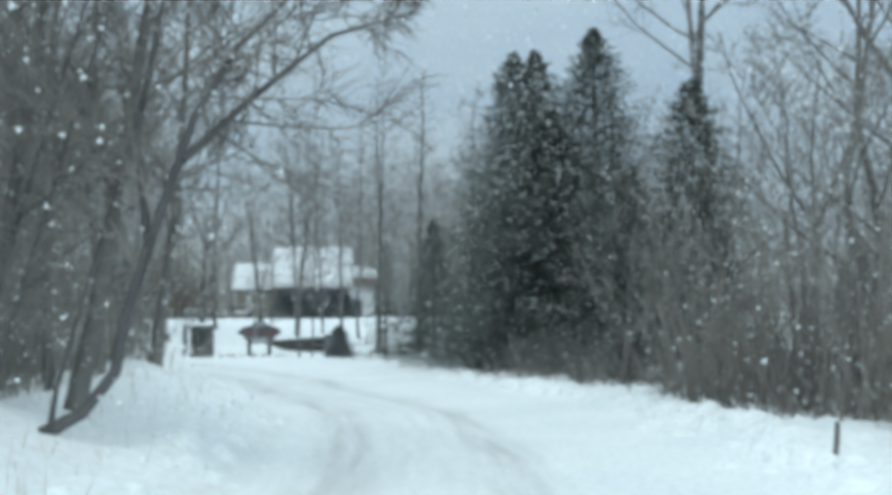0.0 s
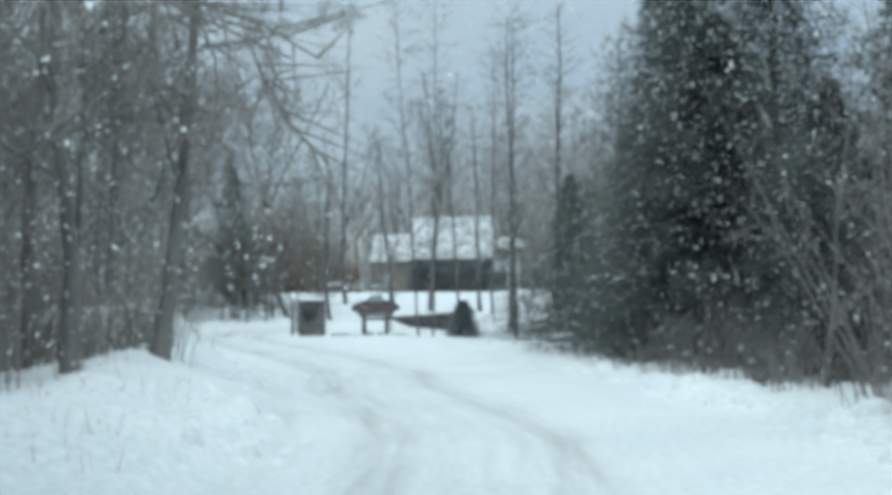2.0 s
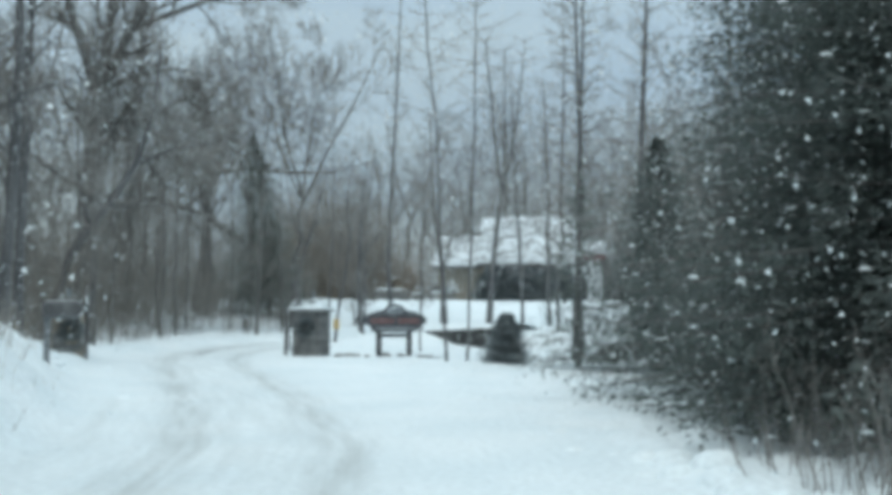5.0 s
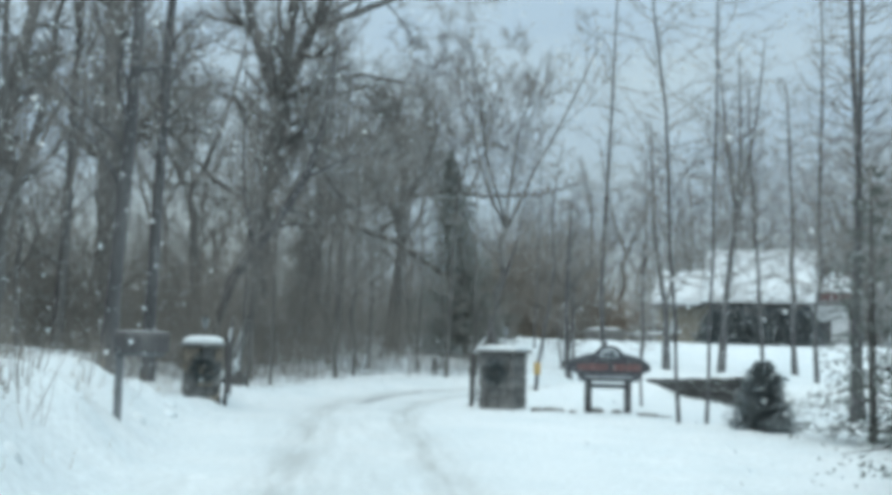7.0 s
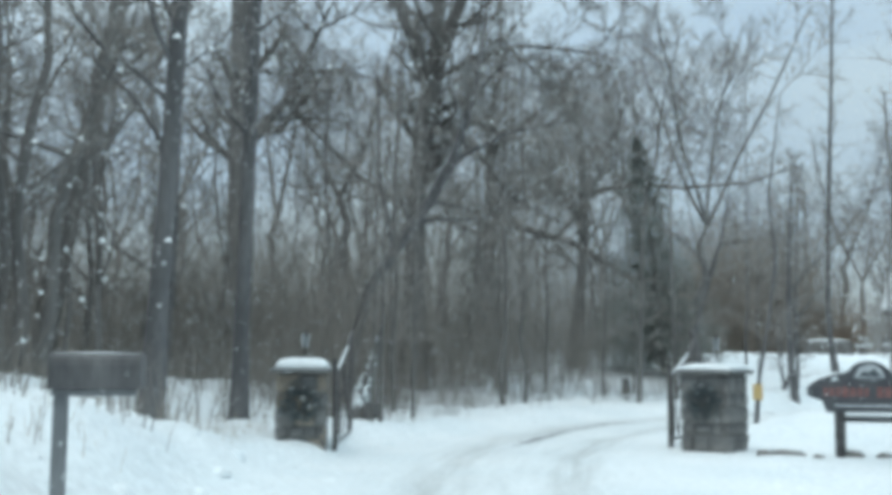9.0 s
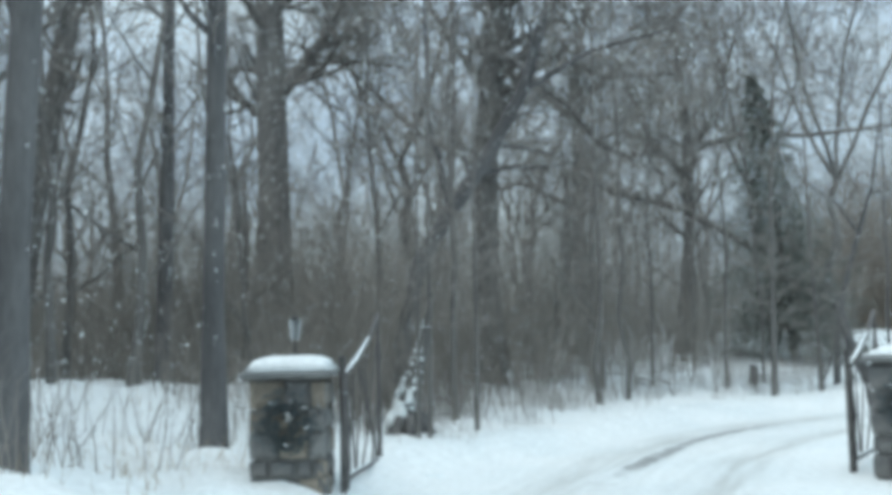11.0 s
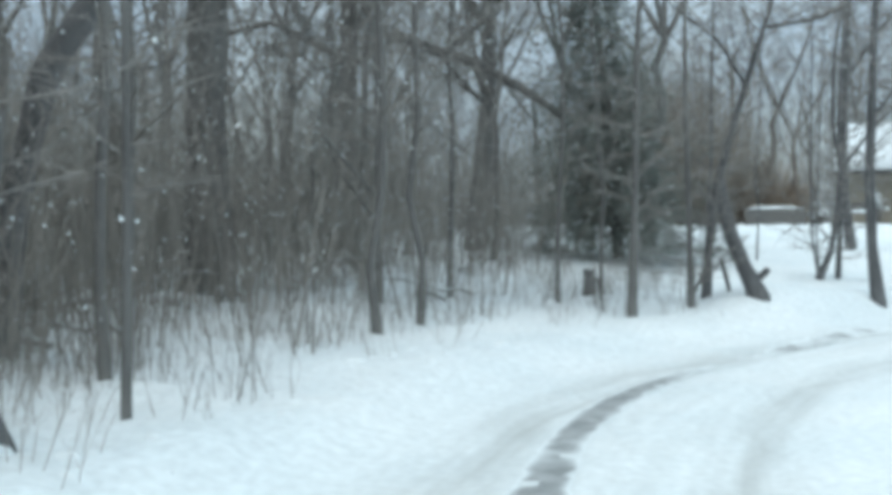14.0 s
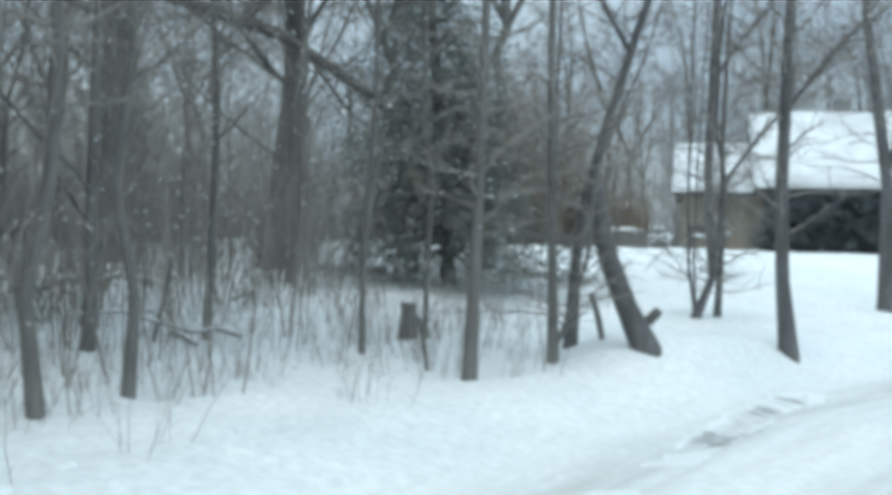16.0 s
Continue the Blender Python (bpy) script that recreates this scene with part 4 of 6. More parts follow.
# slim stems in front of the house
custom_tree(12.4, 31.4, [(0, 0, 0), (0.15, 0, 2.5), (0.35, 0, 4.5), (0.6, 0, 6.2)], [0.13, 0.12, 0.115, 0.11], [
    ([(0.6, 0, 6.1), (0.35, 0.1, 8), (0.1, 0.1, 10.5), (-0.2, 0.1, 13.5)], 0.085, 0.025),
    ([(0.6, 0, 6.2), (0.75, 0.1, 9), (0.7, 0.1, 13)], 0.07, 0.02),
    ([(0.6, 0, 6.1), (1.0, 0, 8), (1.4, 0, 10.5), (1.7, 0, 13.5)], 0.085, 0.02)], 56, "tall bare tree forking into three upright stems near the house", BARK_PALE, 1.8, 15, 2, "slim trees before the house")
custom_tree(5.28, 18.7, [(-0.06, 0, 0), (0.02, 0, 1.0), (0.25, 0, 2.3), (0.42, 0, 3.6), (0.3, 0, 5.0), (0.6, 0, 7.2)], [0.045, 0.042, 0.038, 0.034, 0.028, 0.012], [], 97, "crooked thin bare tree leaning beside the yellow plate", BARK_PALE, 1.2, 9)
for sx, sy, ln, r, sd in ((8.0, 9.5, -0.75, 0.045, 51), (8.55, 9.7, 0.25, 0.04, 52), (7.75, 14.4, 0.1, 0.07, 53), (8.6, 24.0, 0.2, 0.08, 54), (13.9, 31.0, -0.6, 0.10, 57), (15.6, 33.0, -0.3, 0.14, 58), (11.7, 11.2, 0.3, 0.09, 59), (12.2, 12.4, -0.2, 0.12, 60), (13.4, 10.7, 0.2, 0.13, 61), (5.4, 33.0, 0.2, 0.045, 62), (5.0, 40.0, 0.2, 0.06, 63), (13.2, 20.0, 0.2, 0.08, 64)):
    r *= 0.78
    bend = random.Random(sd)
    line = [(0, 0, 0)] + [(ln * 0.08 * z0 + bend.gauss(0, 0.045), bend.gauss(0, 0.045), z0) for z0 in (1.0, 2.0, 3.1, 4.4, 6.0, 8.0, 10.0, 12.0)]
    custom_tree(sx, sy, line, [r * f for f in (1, 0.98, 0.95, 0.92, 0.85, 0.75, 0.6, 0.42, 0.22)], [], sd, "slim tall bare tree standing in the snow near the house", BARK_PALE, 2.0, 22, 2, "slim trees before the house", k={53: 0.5, 54: 0.6, 62: 0.6}.get(sd, 1.0))


# ---- thickets ----
def thicket(name, label, count, seed, region, keep, h0, h1, mat, category="thicket", side=5, thick=0.011, clump=6, wild=0.16, twig=(0.12, 0.40), bare=0.2):
    """Clumps of thin bowed stems with side twigs, each tapering to a point."""
    rng = np.random.default_rng(seed)
    x0, x1, y0, y1 = region
    m = count // clump + 1
    x, y = rng.uniform(x0, x1, m * 8), rng.uniform(y0, y1, m * 8)
    ok = keep(x, y, road_side(x, y), rng.random(len(x)))
    x, y = np.repeat(x[ok][:m], clump)[:count], np.repeat(y[ok][:m], clump)[:count]
    n = len(x)
    ox, oy = rng.normal(0, 0.16, n), rng.normal(0, 0.16, n)
    x, y = x + ox, y + oy
    z = ground_z(x, y) - 0.05
    h = np.repeat(rng.uniform(h0, h1, n // clump + 1), clump)[:n] * rng.uniform(0.45, 1.0, n)
    foot = np.stack([x, y, z], 1)
    lean = np.stack([ox * 0.9 + rng.normal(0, wild, n), oy * 0.9 + rng.normal(0, wild, n), np.ones(n)], 1)
    mid = foot + lean * (h * 0.5)[:, None]
    bow = np.stack([rng.normal(0, wild * 0.9, n), rng.normal(0, wild * 0.9, n), np.zeros(n)], 1)
    tip = mid + (lean + bow) * (h * 0.5)[:, None]
    r0 = thick * rng.uniform(0.7, 1.5, n)
    ends = [(foot, mid, r0, r0 * 0.7), (mid, tip, r0 * 0.7, None)]
    for k in range(side):
        low = rng.random(n) < 0.4
        u = rng.uniform(0.1, 0.95, n)[:, None]
        a = np.where(low[:, None], foot + (mid - foot) * np.maximum(u, 2 * bare), mid + (tip - mid) * u)
        ang = rng.uniform(0, 2 * np.pi, n)
        ln = h * rng.uniform(twig[0], twig[1], n)
        up = rng.uniform(-0.1, 1.1, n)
        ends.append((a, a + np.stack([np.cos(ang) * ln, np.sin(ang) * ln, up * ln], 1), thick * 0.6 * rng.uniform(0.7, 1.3, n), None))
    verts, faces, first = [], [], 0
    for a, b, r, q in ends:
        c = len(a)
        i = first + np.arange(c)
        for k in range(3):
            t = 2.094 * k
            verts.append(a + np.stack([np.cos(t) * r, np.sin(t) * r, 0 * r], 1))
        if q is None:
            verts.append(b)
            for k in range(3):
                faces.append(np.stack([i + k * c, i + ((k + 1) % 3) * c, i + 3 * c], 1))
            first += 4 * c
            continue
        for k in range(3):
            t = 2.094 * k
            verts.append(b + np.stack([np.cos(t) * q, np.sin(t) * q, 0 * q], 1))
        for k in range(3):
            j = (k + 1) % 3
            faces.append(np.stack([i + k * c, i + j * c, i + (3 + j) * c], 1))
            faces.append(np.stack([i + k * c, i + (3 + j) * c, i + (3 + k) * c], 1))
        first += 6 * c
    me = bpy.data.meshes.new(name)
    me.from_pydata(np.concatenate(verts).tolist(), [], np.concatenate(faces).tolist())
    me.materials.append(mat)
    return tagged(new(name, me), label, category, kind="stuff")


thicket("thicket", "grey-brown bare brush along the wood's edge", 4400, 1, (-18, 1, -36, 10), lambda x, y, s, q: (s < -6.2) & (q < np.exp((s + 6.2) / 9)) & ~((s > -7.6) & (y > -5)) & ~((x > -9.5) & (y > 7)), 1.4, 5.0, BRUSH)
thicket("thicket", "thin upright saplings rising from the snow among trees", 1000, 8, (-13, 2, 10, 38), lambda x, y, s, q: (s < -4.4 - 1.4 * q) & ~((y > 16.5) & (s > -7.6)) & ~((y < 12.6) & (s > -8.5)) & ~((x > -9.5) & (y < 14.5) & (s < -4.6)) & ~((y > 25) & (x > 0.4)), 1.8, 6.0, BRUSH, side=7, thick=0.008, wild=0.2, bare=0.40)
thicket("thicket", "dense grey-brown bare brush deep in the woods", 3800, 2, (-36, 4, -36, 68), lambda x, y, s, q: (s < -9) & ((x < -9) | (y > 40)) & ~((x > -2) & (y < 46)), 2.0, 7.0, BRUSH, side=6, thick=0.018)
thicket("thicket", "dense brown bare brush behind the snow bank", 4200, 3, (8.5, 22, -38, -16.0), lambda x, y, s, q: (s > 3.7) & (q < np.exp(-(s - 3.7) / 7)), 0.7, 5.4, BRUSH)
thicket("thicket", "rust-brown willow thicket beyond the field", 1700, 4, (-2, 10, 58, 70), lambda x, y, s, q: q < 1.1 - np.abs(x - 4.2) / 5.5, 4.0, 10.0, RUST_TWIG, side=8, thick=0.024)
thicket("thicket", "low orange-brown willow bush beside the field", 420, 34, (8.6, 12.2, 60, 64), lambda x, y, s, q: q < 1.1 - np.abs(x - 10.4) / 1.8, 2.0, 4.0, ORANGE_TWIG, side=8, thick=0.02)
thicket("thicket", "grey-brown scrub at the far edge of the field", 2700, 5, (-60, 70, 72, 100), lambda x, y, s, q: q < 2, 2.0, 6.5, TWIG, side=6, thick=0.03)
thicket("thicket", "thin bare shoots at the wood's edge", 1400, 6, (-6, 3.2, 12, 30), lambda x, y, s, q: (s < -2.75 + 0.5 * smooth01(21, 24, y) - 1.9 * q * q) & (s > -7), 0.3, 1.4, BRUSH, side=8, thick=0.0032, wild=0.24, twig=(0.18, 0.5), bare=0.08)
thicket("thicket", "low bare brush growing on the snow bank", 1000, 9, (-7, 1, -14, 8), lambda x, y, s, q: (s < -5.0 - 1.2 * (y > -6)) & (s > -9.5), 0.6, 2.6, BRUSH, side=4, thick=0.009)
thicket("thicket", "bare grey-brown bushes crowding the snow bank", 900, 10, (-3.5, 1.3, -11, -5.4), lambda x, y, s, q: s < -4.2, 0.6, 2.3, BRUSH, side=6, thick=0.008)
thicket("thicket", "dense grey-brown brush between the trunks", 2500, 11, (-17, -2, 4, 26), lambda x, y, s, q: (s < -6.3 - 2 * q) & ~((y < 13) & (s > -9.5)) & ~((x > -9.5) & (y > 7) & (y < 15)), 1.8, 5.0, BRUSH, side=8, thick=0.009, wild=0.2, bare=0.40)
thicket("thicket", "twiggy bare bushes at the wood's edge by the drive", 300, 12, (-7, 0, 14, 17.5), lambda x, y, s, q: (s < -4.3 - q) & (s > -7.0), 0.9, 4.6, BRUSH, side=9, thick=0.006, bare=0.3)
thicket("thicket", "sparse bare twigs poking out of the snow bank", 420, 13, (-4, 2, -6, 8.5), lambda x, y, s, q: (s < -3.6) & (s > -6.2), 0.3, 1.2, BRUSH, side=5, thick=0.006)
thicket("thicket", "low dark brush under the roadside conifers", 1000, 14, (8, 14, -17, -8), lambda x, y, s, q: (s > 3.5) & (s < 7), 0.4, 1.7, TWIG, side=6, thick=0.006)
thicket("thicket", "tangled grey-brown brush between road and wood", 900, 21, (-8.5, 1.0, 13.5, 33), lambda x, y, s, q: (s < -4.2 - 2.5 * q) & (s > -11) & ~((y < 16) & (s > -9)) & ~((y > 17) & (s > -7.6)) & ~((y > 25) & (x > 0.2)), 1.8, 4.0, BRUSH, side=12, thick=0.006, wild=0.24, bare=0.42)
thicket("thicket", "tall fine grey-brown brush filling the wood", 1300, 22, (-16, -2.5, 12, 36), lambda x, y, s, q: (s < -7.0) & ~((x > -10.5) & (y < 16.5)) & ~((y > 18) & (s > -8.5)), 2.4, 5.2, BRUSH, side=13, thick=0.008, wild=0.22, twig=(0.1, 0.3), bare=0.38)
thicket("thicket", "grey-brown brush crowding behind the snow bank", 1900, 23, (-13, -1.5, -4, 14), lambda x, y, s, q: (s < -7.2 - q) & ~((y > 4) & (s > -11.5)), 1.6, 4.8, BRUSH, side=10, thick=0.008, wild=0.22)
thicket("thicket", "tall fine brush under the roadside trees", 1700, 24, (-9, 0, -34, -6), lambda x, y, s, q: s < -5.2 - q, 2.5, 6.0, TWIG, side=11, thick=0.008, wild=0.2)
thicket("thicket", "slender tall saplings with fine twigs in the wood", 240, 25, (-24, -7.5, 13, 50), lambda x, y, s, q: s < -11, 6.0, 12.0, TWIG, side=27, thick=0.013, clump=3, wild=0.1, twig=(0.07, 0.2), bare=0.25)
thicket("thicket", "slender tall saplings with fine twigs along the far wood", 240, 28, (-10, 2.5, 42, 58), lambda x, y, s, q: x < 4.5 - 0.1 * y, 7.0, 13.0, TWIG, side=27, thick=0.013, clump=3, wild=0.1, twig=(0.07, 0.2), bare=0.25)
thicket("thicket", "slender tall saplings with fine twigs behind the bank", 800, 26, (-20, -4, -30, 13), lambda x, y, s, q: s < -8.5, 5.0, 11.0, TWIG, side=27, thick=0.012, clump=3, wild=0.1, twig=(0.07, 0.2), bare=0.25)
thicket("thicket", "tall bare trees with fine twigs beyond the house", 680, 29, (15, 46, 64, 84), lambda x, y, s, q: q < 2, 12.0, 22.0, TWIG, side=27, thick=0.02, clump=3, wild=0.09, twig=(0.07, 0.2), bare=0.2)
thicket("thicket", "slender tall saplings with fine twigs beside the conifers", 420, 27, (12, 30, -34, 4), lambda x, y, s, q: s > 8, 5.0, 11.0, TWIG, side=27, thick=0.012, clump=3, wild=0.1, twig=(0.07, 0.2), bare=0.25)
thicket("thicket", "slender bare stems rising from the snow at the bend", 230, 36, (-7, 1.4, 15.5, 31), lambda x, y, s, q: (s < -3.3 + 0.5 * smooth01(21, 24, y) - 1.5 * q) & (s > -8.5), 2.6, 5.6, BRUSH, side=15, thick=0.009, clump=2, wild=0.11, twig=(0.06, 0.22), bare=0.2)
thicket("thicket", "bare shoots standing on the snowy rise behind the pillar", 260, 32, (-9, -2.2, 6.5, 15), lambda x, y, s, q: s < -4.6, 0.8, 2.8, BRUSH, side=7, thick=0.006, clump=4, wild=0.2, bare=0.3)
thicket("thicket", "bare brush under the old trees beyond the bend", 300, 33, (-5, 0.8, 28, 38), lambda x, y, s, q: s < -4.5, 1.0, 3.6, BRUSH, side=9, thick=0.007, wild=0.2, bare=0.25)
thicket("thicket", "tall bare trees with fine twigs behind the conifers", 430, 35, (18, 44, 10, 60), lambda x, y, s, q: (x > 20 + 0.18 * y - 4) & ~((x < 27) & (y > 48)), 9.0, 15.0, TWIG, side=27, thick=0.018, clump=3, wild=0.09, twig=(0.07, 0.2), bare=0.2)
thicket("dry_grass", "reddish dry grass tufts in the snow by the pillar", 260, 31, (-5.5, -1.4, 7.5, 12.5), lambda x, y, s, q: (s < -3.9) & (s > -7.5), 0.12, 0.45, DRY_GRASS, "grass", 2, 0.004, 7, wild=0.3)
thicket("dry_grass", "dry tan grass stalks poking through the snow", 600, 7, (-4, 1.5, -30, 10), lambda x, y, s, q: (s < -3.2) & (s > -6), 0.15, 0.5, DRY_GRASS, "grass", 1, 0.003, 4)


# ---- house beyond the field ----
def slab(shape, a, b, c, d, thick):
    """A plate with four corners and a thickness straight down."""
    first = len(shape.v)
    for p in (a, b, c, d):
        shape.v.append(tuple(p))
    for p in (a, b, c, d):
        shape.v.append((p[0], p[1], p[2] - thick))
    f = first
    shape.f += [(f, f + 1, f + 2, f + 3), (f + 7, f + 6, f + 5, f + 4)]
    for k in range(4):
        j = (k + 1) % 4
        shape.f.append((f + j, f + k, f + 4 + k, f + 4 + j))


def gable_roof(parent, x0, x1, y0, y1, eave, ridge, snow, name):
    mid = (y0 + y1) / 2
    roof = Shape()
    slab(roof, (x0, y0, eave), (x1, y0, eave), (x1, mid, ridge), (x0, mid, ridge), 0.16)
    slab(roof, (x0, mid, ridge), (x1, mid, ridge), (x1, y1, eave), (x0, y1, eave), 0.16)
    r = part(name, roof, DARK_TIMBER, parent)
    cover = Shape()
    n = 14
    rng = random.Random(int(x1 * 10))
    for (ya, za, yb, zb) in ((y0 - 0.06, eave, mid, ridge), (mid, ridge, y1 + 0.06, eave)):
        first = len(cover.v)
        rows = 6
        for j in range(rows + 1):
            v = j / rows
            for i in range(n + 1):
                u = i / n
                edge = min(1.0, 6 * min(u, 1 - u) + 0.35) * (1.0 if 0 < j < rows else 0.75)
                cover.v.append((x0 - 0.05 + (x1 - x0 + 0.1) * u, ya + (yb - ya) * v, za + (zb - za) * v + 0.012 + snow * edge * rng.uniform(0.85, 1.12)))
        base = len(cover.v)
        for j in range(rows + 1):
            v = j / rows
            for i in range(n + 1):
                u = i / n
                cover.v.append((x0 - 0.05 + (x1 - x0 + 0.1) * u, ya + (yb - ya) * v, za + (zb - za) * v + 0.006))
        w = n + 1
        for j in range(rows):
            for i in range(n):
                a = first + j * w + i
                cover.f.append((a, a + 1, a + w + 1, a + w))
        rim = [(0, i) for i in range(n)] + [(j, n) for j in range(rows)] + [(rows, i) for i in range(n, 0, -1)] + [(j, 0) for j in range(rows, 0, -1)]
        for k in range(len(rim)):
            p, q = rim[k], rim[(k + 1) % len(rim)]
            a, b = p[0] * w + p[1], q[0] * w + q[1]
            cover.f.append((first + b, first + a, base + a, base + b))
    part("roof_snow", cover, DULLED_SNOW, r, "thick white snow on the roof", True)


def siding(parent, x0, x1, y, z0, z1, mat, step=0.2):
    """Overlapping boards, each a part of the wall."""
    me = None
    z = z0
    while z < z1 - 0.02:
        if me is None:
            s = Shape()
            s.box(pose(0, 0, step / 2, 7), x1 - x0, 0.03, step + 0.02)
            me = s.mesh("board", mat)
        ob = part("board", me, None, parent)
        ob.location = ((x0 + x1) / 2, y, z)
        z += step


def window(parent, x, y, z, w, h, trim):
    frame_ = Shape()
    for dx in (-1, 1):
        frame_.box(pose(dx * (w / 2 + 0.04), 0, 0), 0.08, 0.08, h + 0.16)
    for dz in (-1, 1):
        frame_.box(pose(0, 0, dz * (h / 2 + 0.04)), w, 0.078, 0.08)
    frame_.box(pose(0, 0, 0), 0.04, 0.06, h)
    win = part("window", frame_, trim, parent)
    win.location = (x, y, z)
    pane = Shape()
    pane.box(pose(0, 0.012, 0), w, 0.02, h)
    part("pane", pane, GLASS_DARK, win)
    sill = Shape()
    sill.box(pose(0, -0.05, -h / 2 - 0.11), w + 0.2, 0.14, 0.05)
    part("sill", sill, trim, win)


def house():
    h = thing("house", pose(12.4, 56.4, 1.2, 0, 0, -14), "low dark house with a tan wing and snow-covered roofs", "house")
    wall = Shape()
    wall.box(pose(6.35, 4.7, 1.35), 6.0, 7.6, 3.1)
    for gx in (3.38, 9.32):
        first = len(wall.v)
        wall.v += [(gx - 0.05, 0.9, 2.9), (gx - 0.05, 8.5, 2.9), (gx - 0.05, 4.7, 6.1), (gx + 0.05, 0.9, 2.9), (gx + 0.05, 8.5, 2.9), (gx + 0.05, 4.7, 6.1)]
        f = first
        wall.f += [(f, f + 1, f + 2), (f + 5, f + 4, f + 3), (f, f + 2, f + 5, f + 3), (f + 1, f + 4, f + 5, f + 2)]
    w = part("wall", wall, HOUSE_DARK, h, "dark blue-grey siding")
    siding(w, 3.36, 9.34, 0.88, 0.0, 2.85, HOUSE_DARK)
    low = Shape()
    low.box(pose(1.60, 4.6, 1.3), 3.4, 5.4, 3.0)
    lw = part("wing_wall", low, HOUSE_TAN, h, "tan siding")
    siding(lw, -0.08, 3.28, 1.88, 0.0, 2.7, HOUSE_TAN)
    gable_roof(h, 2.78, 9.65, 0.45, 8.95, 2.95, 6.4, 0.30, "roof")
    gable_roof(h, -0.45, 2.95, 1.3, 7.9, 2.80, 5.0, 0.28, "wing_roof")
    window(h, 4.7, 0.80, 1.55, 1.1, 1.1, DARK_TIMBER)
    window(h, 7.9, 0.80, 1.55, 1.3, 1.1, DARK_TIMBER)
    door = part("door", bevelled(0.95, 0.06, 2.05, None, 0.01), DARK_TIMBER, h)
    door.location = (6.2, 0.80, 1.1)
    knob = Shape()
    knob.tube([(0.36, -0.03, 0), (0.36, -0.09, 0)], [0.03, 0.035], 8)
    part("handle", knob, BLACK_METAL, door, "dark metal knob")
    part("chimney", bevelled(0.6, 0.6, 1.3, pose(6.7, 5.0, 6.5), 0.02), SLATE, h, "grey chimney")
    return h


house()
for bx, by, bs in ((15.7, 54.2, 1.5), (16.9, 54.0, 1.6), (18.2, 53.6, 1.75), (19.6, 53.3, 1.65), (20.9, 52.9, 1.5)):
    conifer(bx, by, SHRUB, bx * 50, "dark yew bush planted against the house wall", bs, "bushes by the house")


def log_pile(x, y, length, turn):
    """Split logs stacked in courses, with snow along the top."""
    rng = random.Random(41)
    t = thing("log_pile", pose(x, y, gz(x, y), 0, 0, turn), "long stack of grey-brown logs under a strip of snow", "log pile")
    s = Shape()
    s.tube([(0, -0.32, 0), (0, 0.0, 0), (0, 0.32, 0)], [0.105, 0.11, 0.1], 8)
    log = s.mesh("log", BARK)
    for c in range(4):
        k = 0
        while 0.11 + k * 0.215 + 0.1 * (c % 2) < length:
            ob = part("log", log, None, t)
            ob.matrix_basis = pose(0.11 + k * 0.215 + 0.1 * (c % 2), rng.uniform(-0.04, 0.04), 0.1 + c * 0.185, 0, rng.uniform(0, 360))
            k += 1
    sn = Shape()
    n = 18
    for i in range(n + 1):
        for j in range(7):
            v = j / 6 * 2 - 1
            edge = max(0.0, 1 - abs(v) ** 4) ** 0.6 * min(1.0, 4 * min(i, n - i) / n + 0.1)
            sn.v.append((length * i / n, 0.36 * v, 0.70 + 0.10 * edge * rng.uniform(0.85, 1.1)))
    for i in range(n):
        for j in range(6):
            a = i * 7 + j
            sn.f.append((a, a + 7, a + 8, a + 1))
    rim = [i * 7 for i in range(n + 1)] + [n * 7 + j for j in range(1, 7)] + [i * 7 + 6 for i in range(n - 1, -1, -1)] + [j for j in range(5, 0, -1)]
    sn.f.append(tuple(rim))
    part("snow", sn, SNOW, t, "strip of white snow on the stack", True)


log_pile(7.9, 54.4, 2.5, -10)


def snowy_bush(x, y, r, h, seed):
    """A round leafless bush with clots of snow caught in its twigs."""
    rng = random.Random(seed)
    t = thing("bush", pose(x, y, gz(x, y)), "round bare bush loaded with white snow by the house", "bush", "snowy bushes")
    stems, white = Shape(), Shape()
    for i in range(90):
        a, u = rng.uniform(0, 6.283), rng.random() ** 0.6
        foot = Vector((0.12 * math.cos(a), 0.12 * math.sin(a), -0.05))
        tip = Vector((r * u * math.cos(a), r * u * math.sin(a), h * rng.uniform(0.5, 1.0) * math.sqrt(1 - 0.7 * u * u)))
        stems.spike(foot, tip, 0.012)
        for k in range(4):
            p = foot.lerp(tip, rng.uniform(0.4, 1.0))
            stems.spike(p, p + Vector((rng.gauss(0, 0.16), rng.gauss(0, 0.16), rng.uniform(0, 0.2))), 0.007)
        q = foot.lerp(tip, rng.uniform(0.6, 1.0))
        if i % 2:
            continue
        white.lump(tuple(q), rng.uniform(0.05, 0.13), rng.uniform(0.05, 0.12), rng.uniform(0.04, 0.10), rng, 3, 6)
    tagged(part("twig_mass", stems, TWIG, t), kind="stuff")
    tagged(part("snow", white, SNOW, t, "clots of white snow", True), kind="stuff")


snowy_bush(10.9, 54.2, 0.55, 1.15, 51)
snowy_bush(13.3, 54.6, 0.55, 1.45, 52)


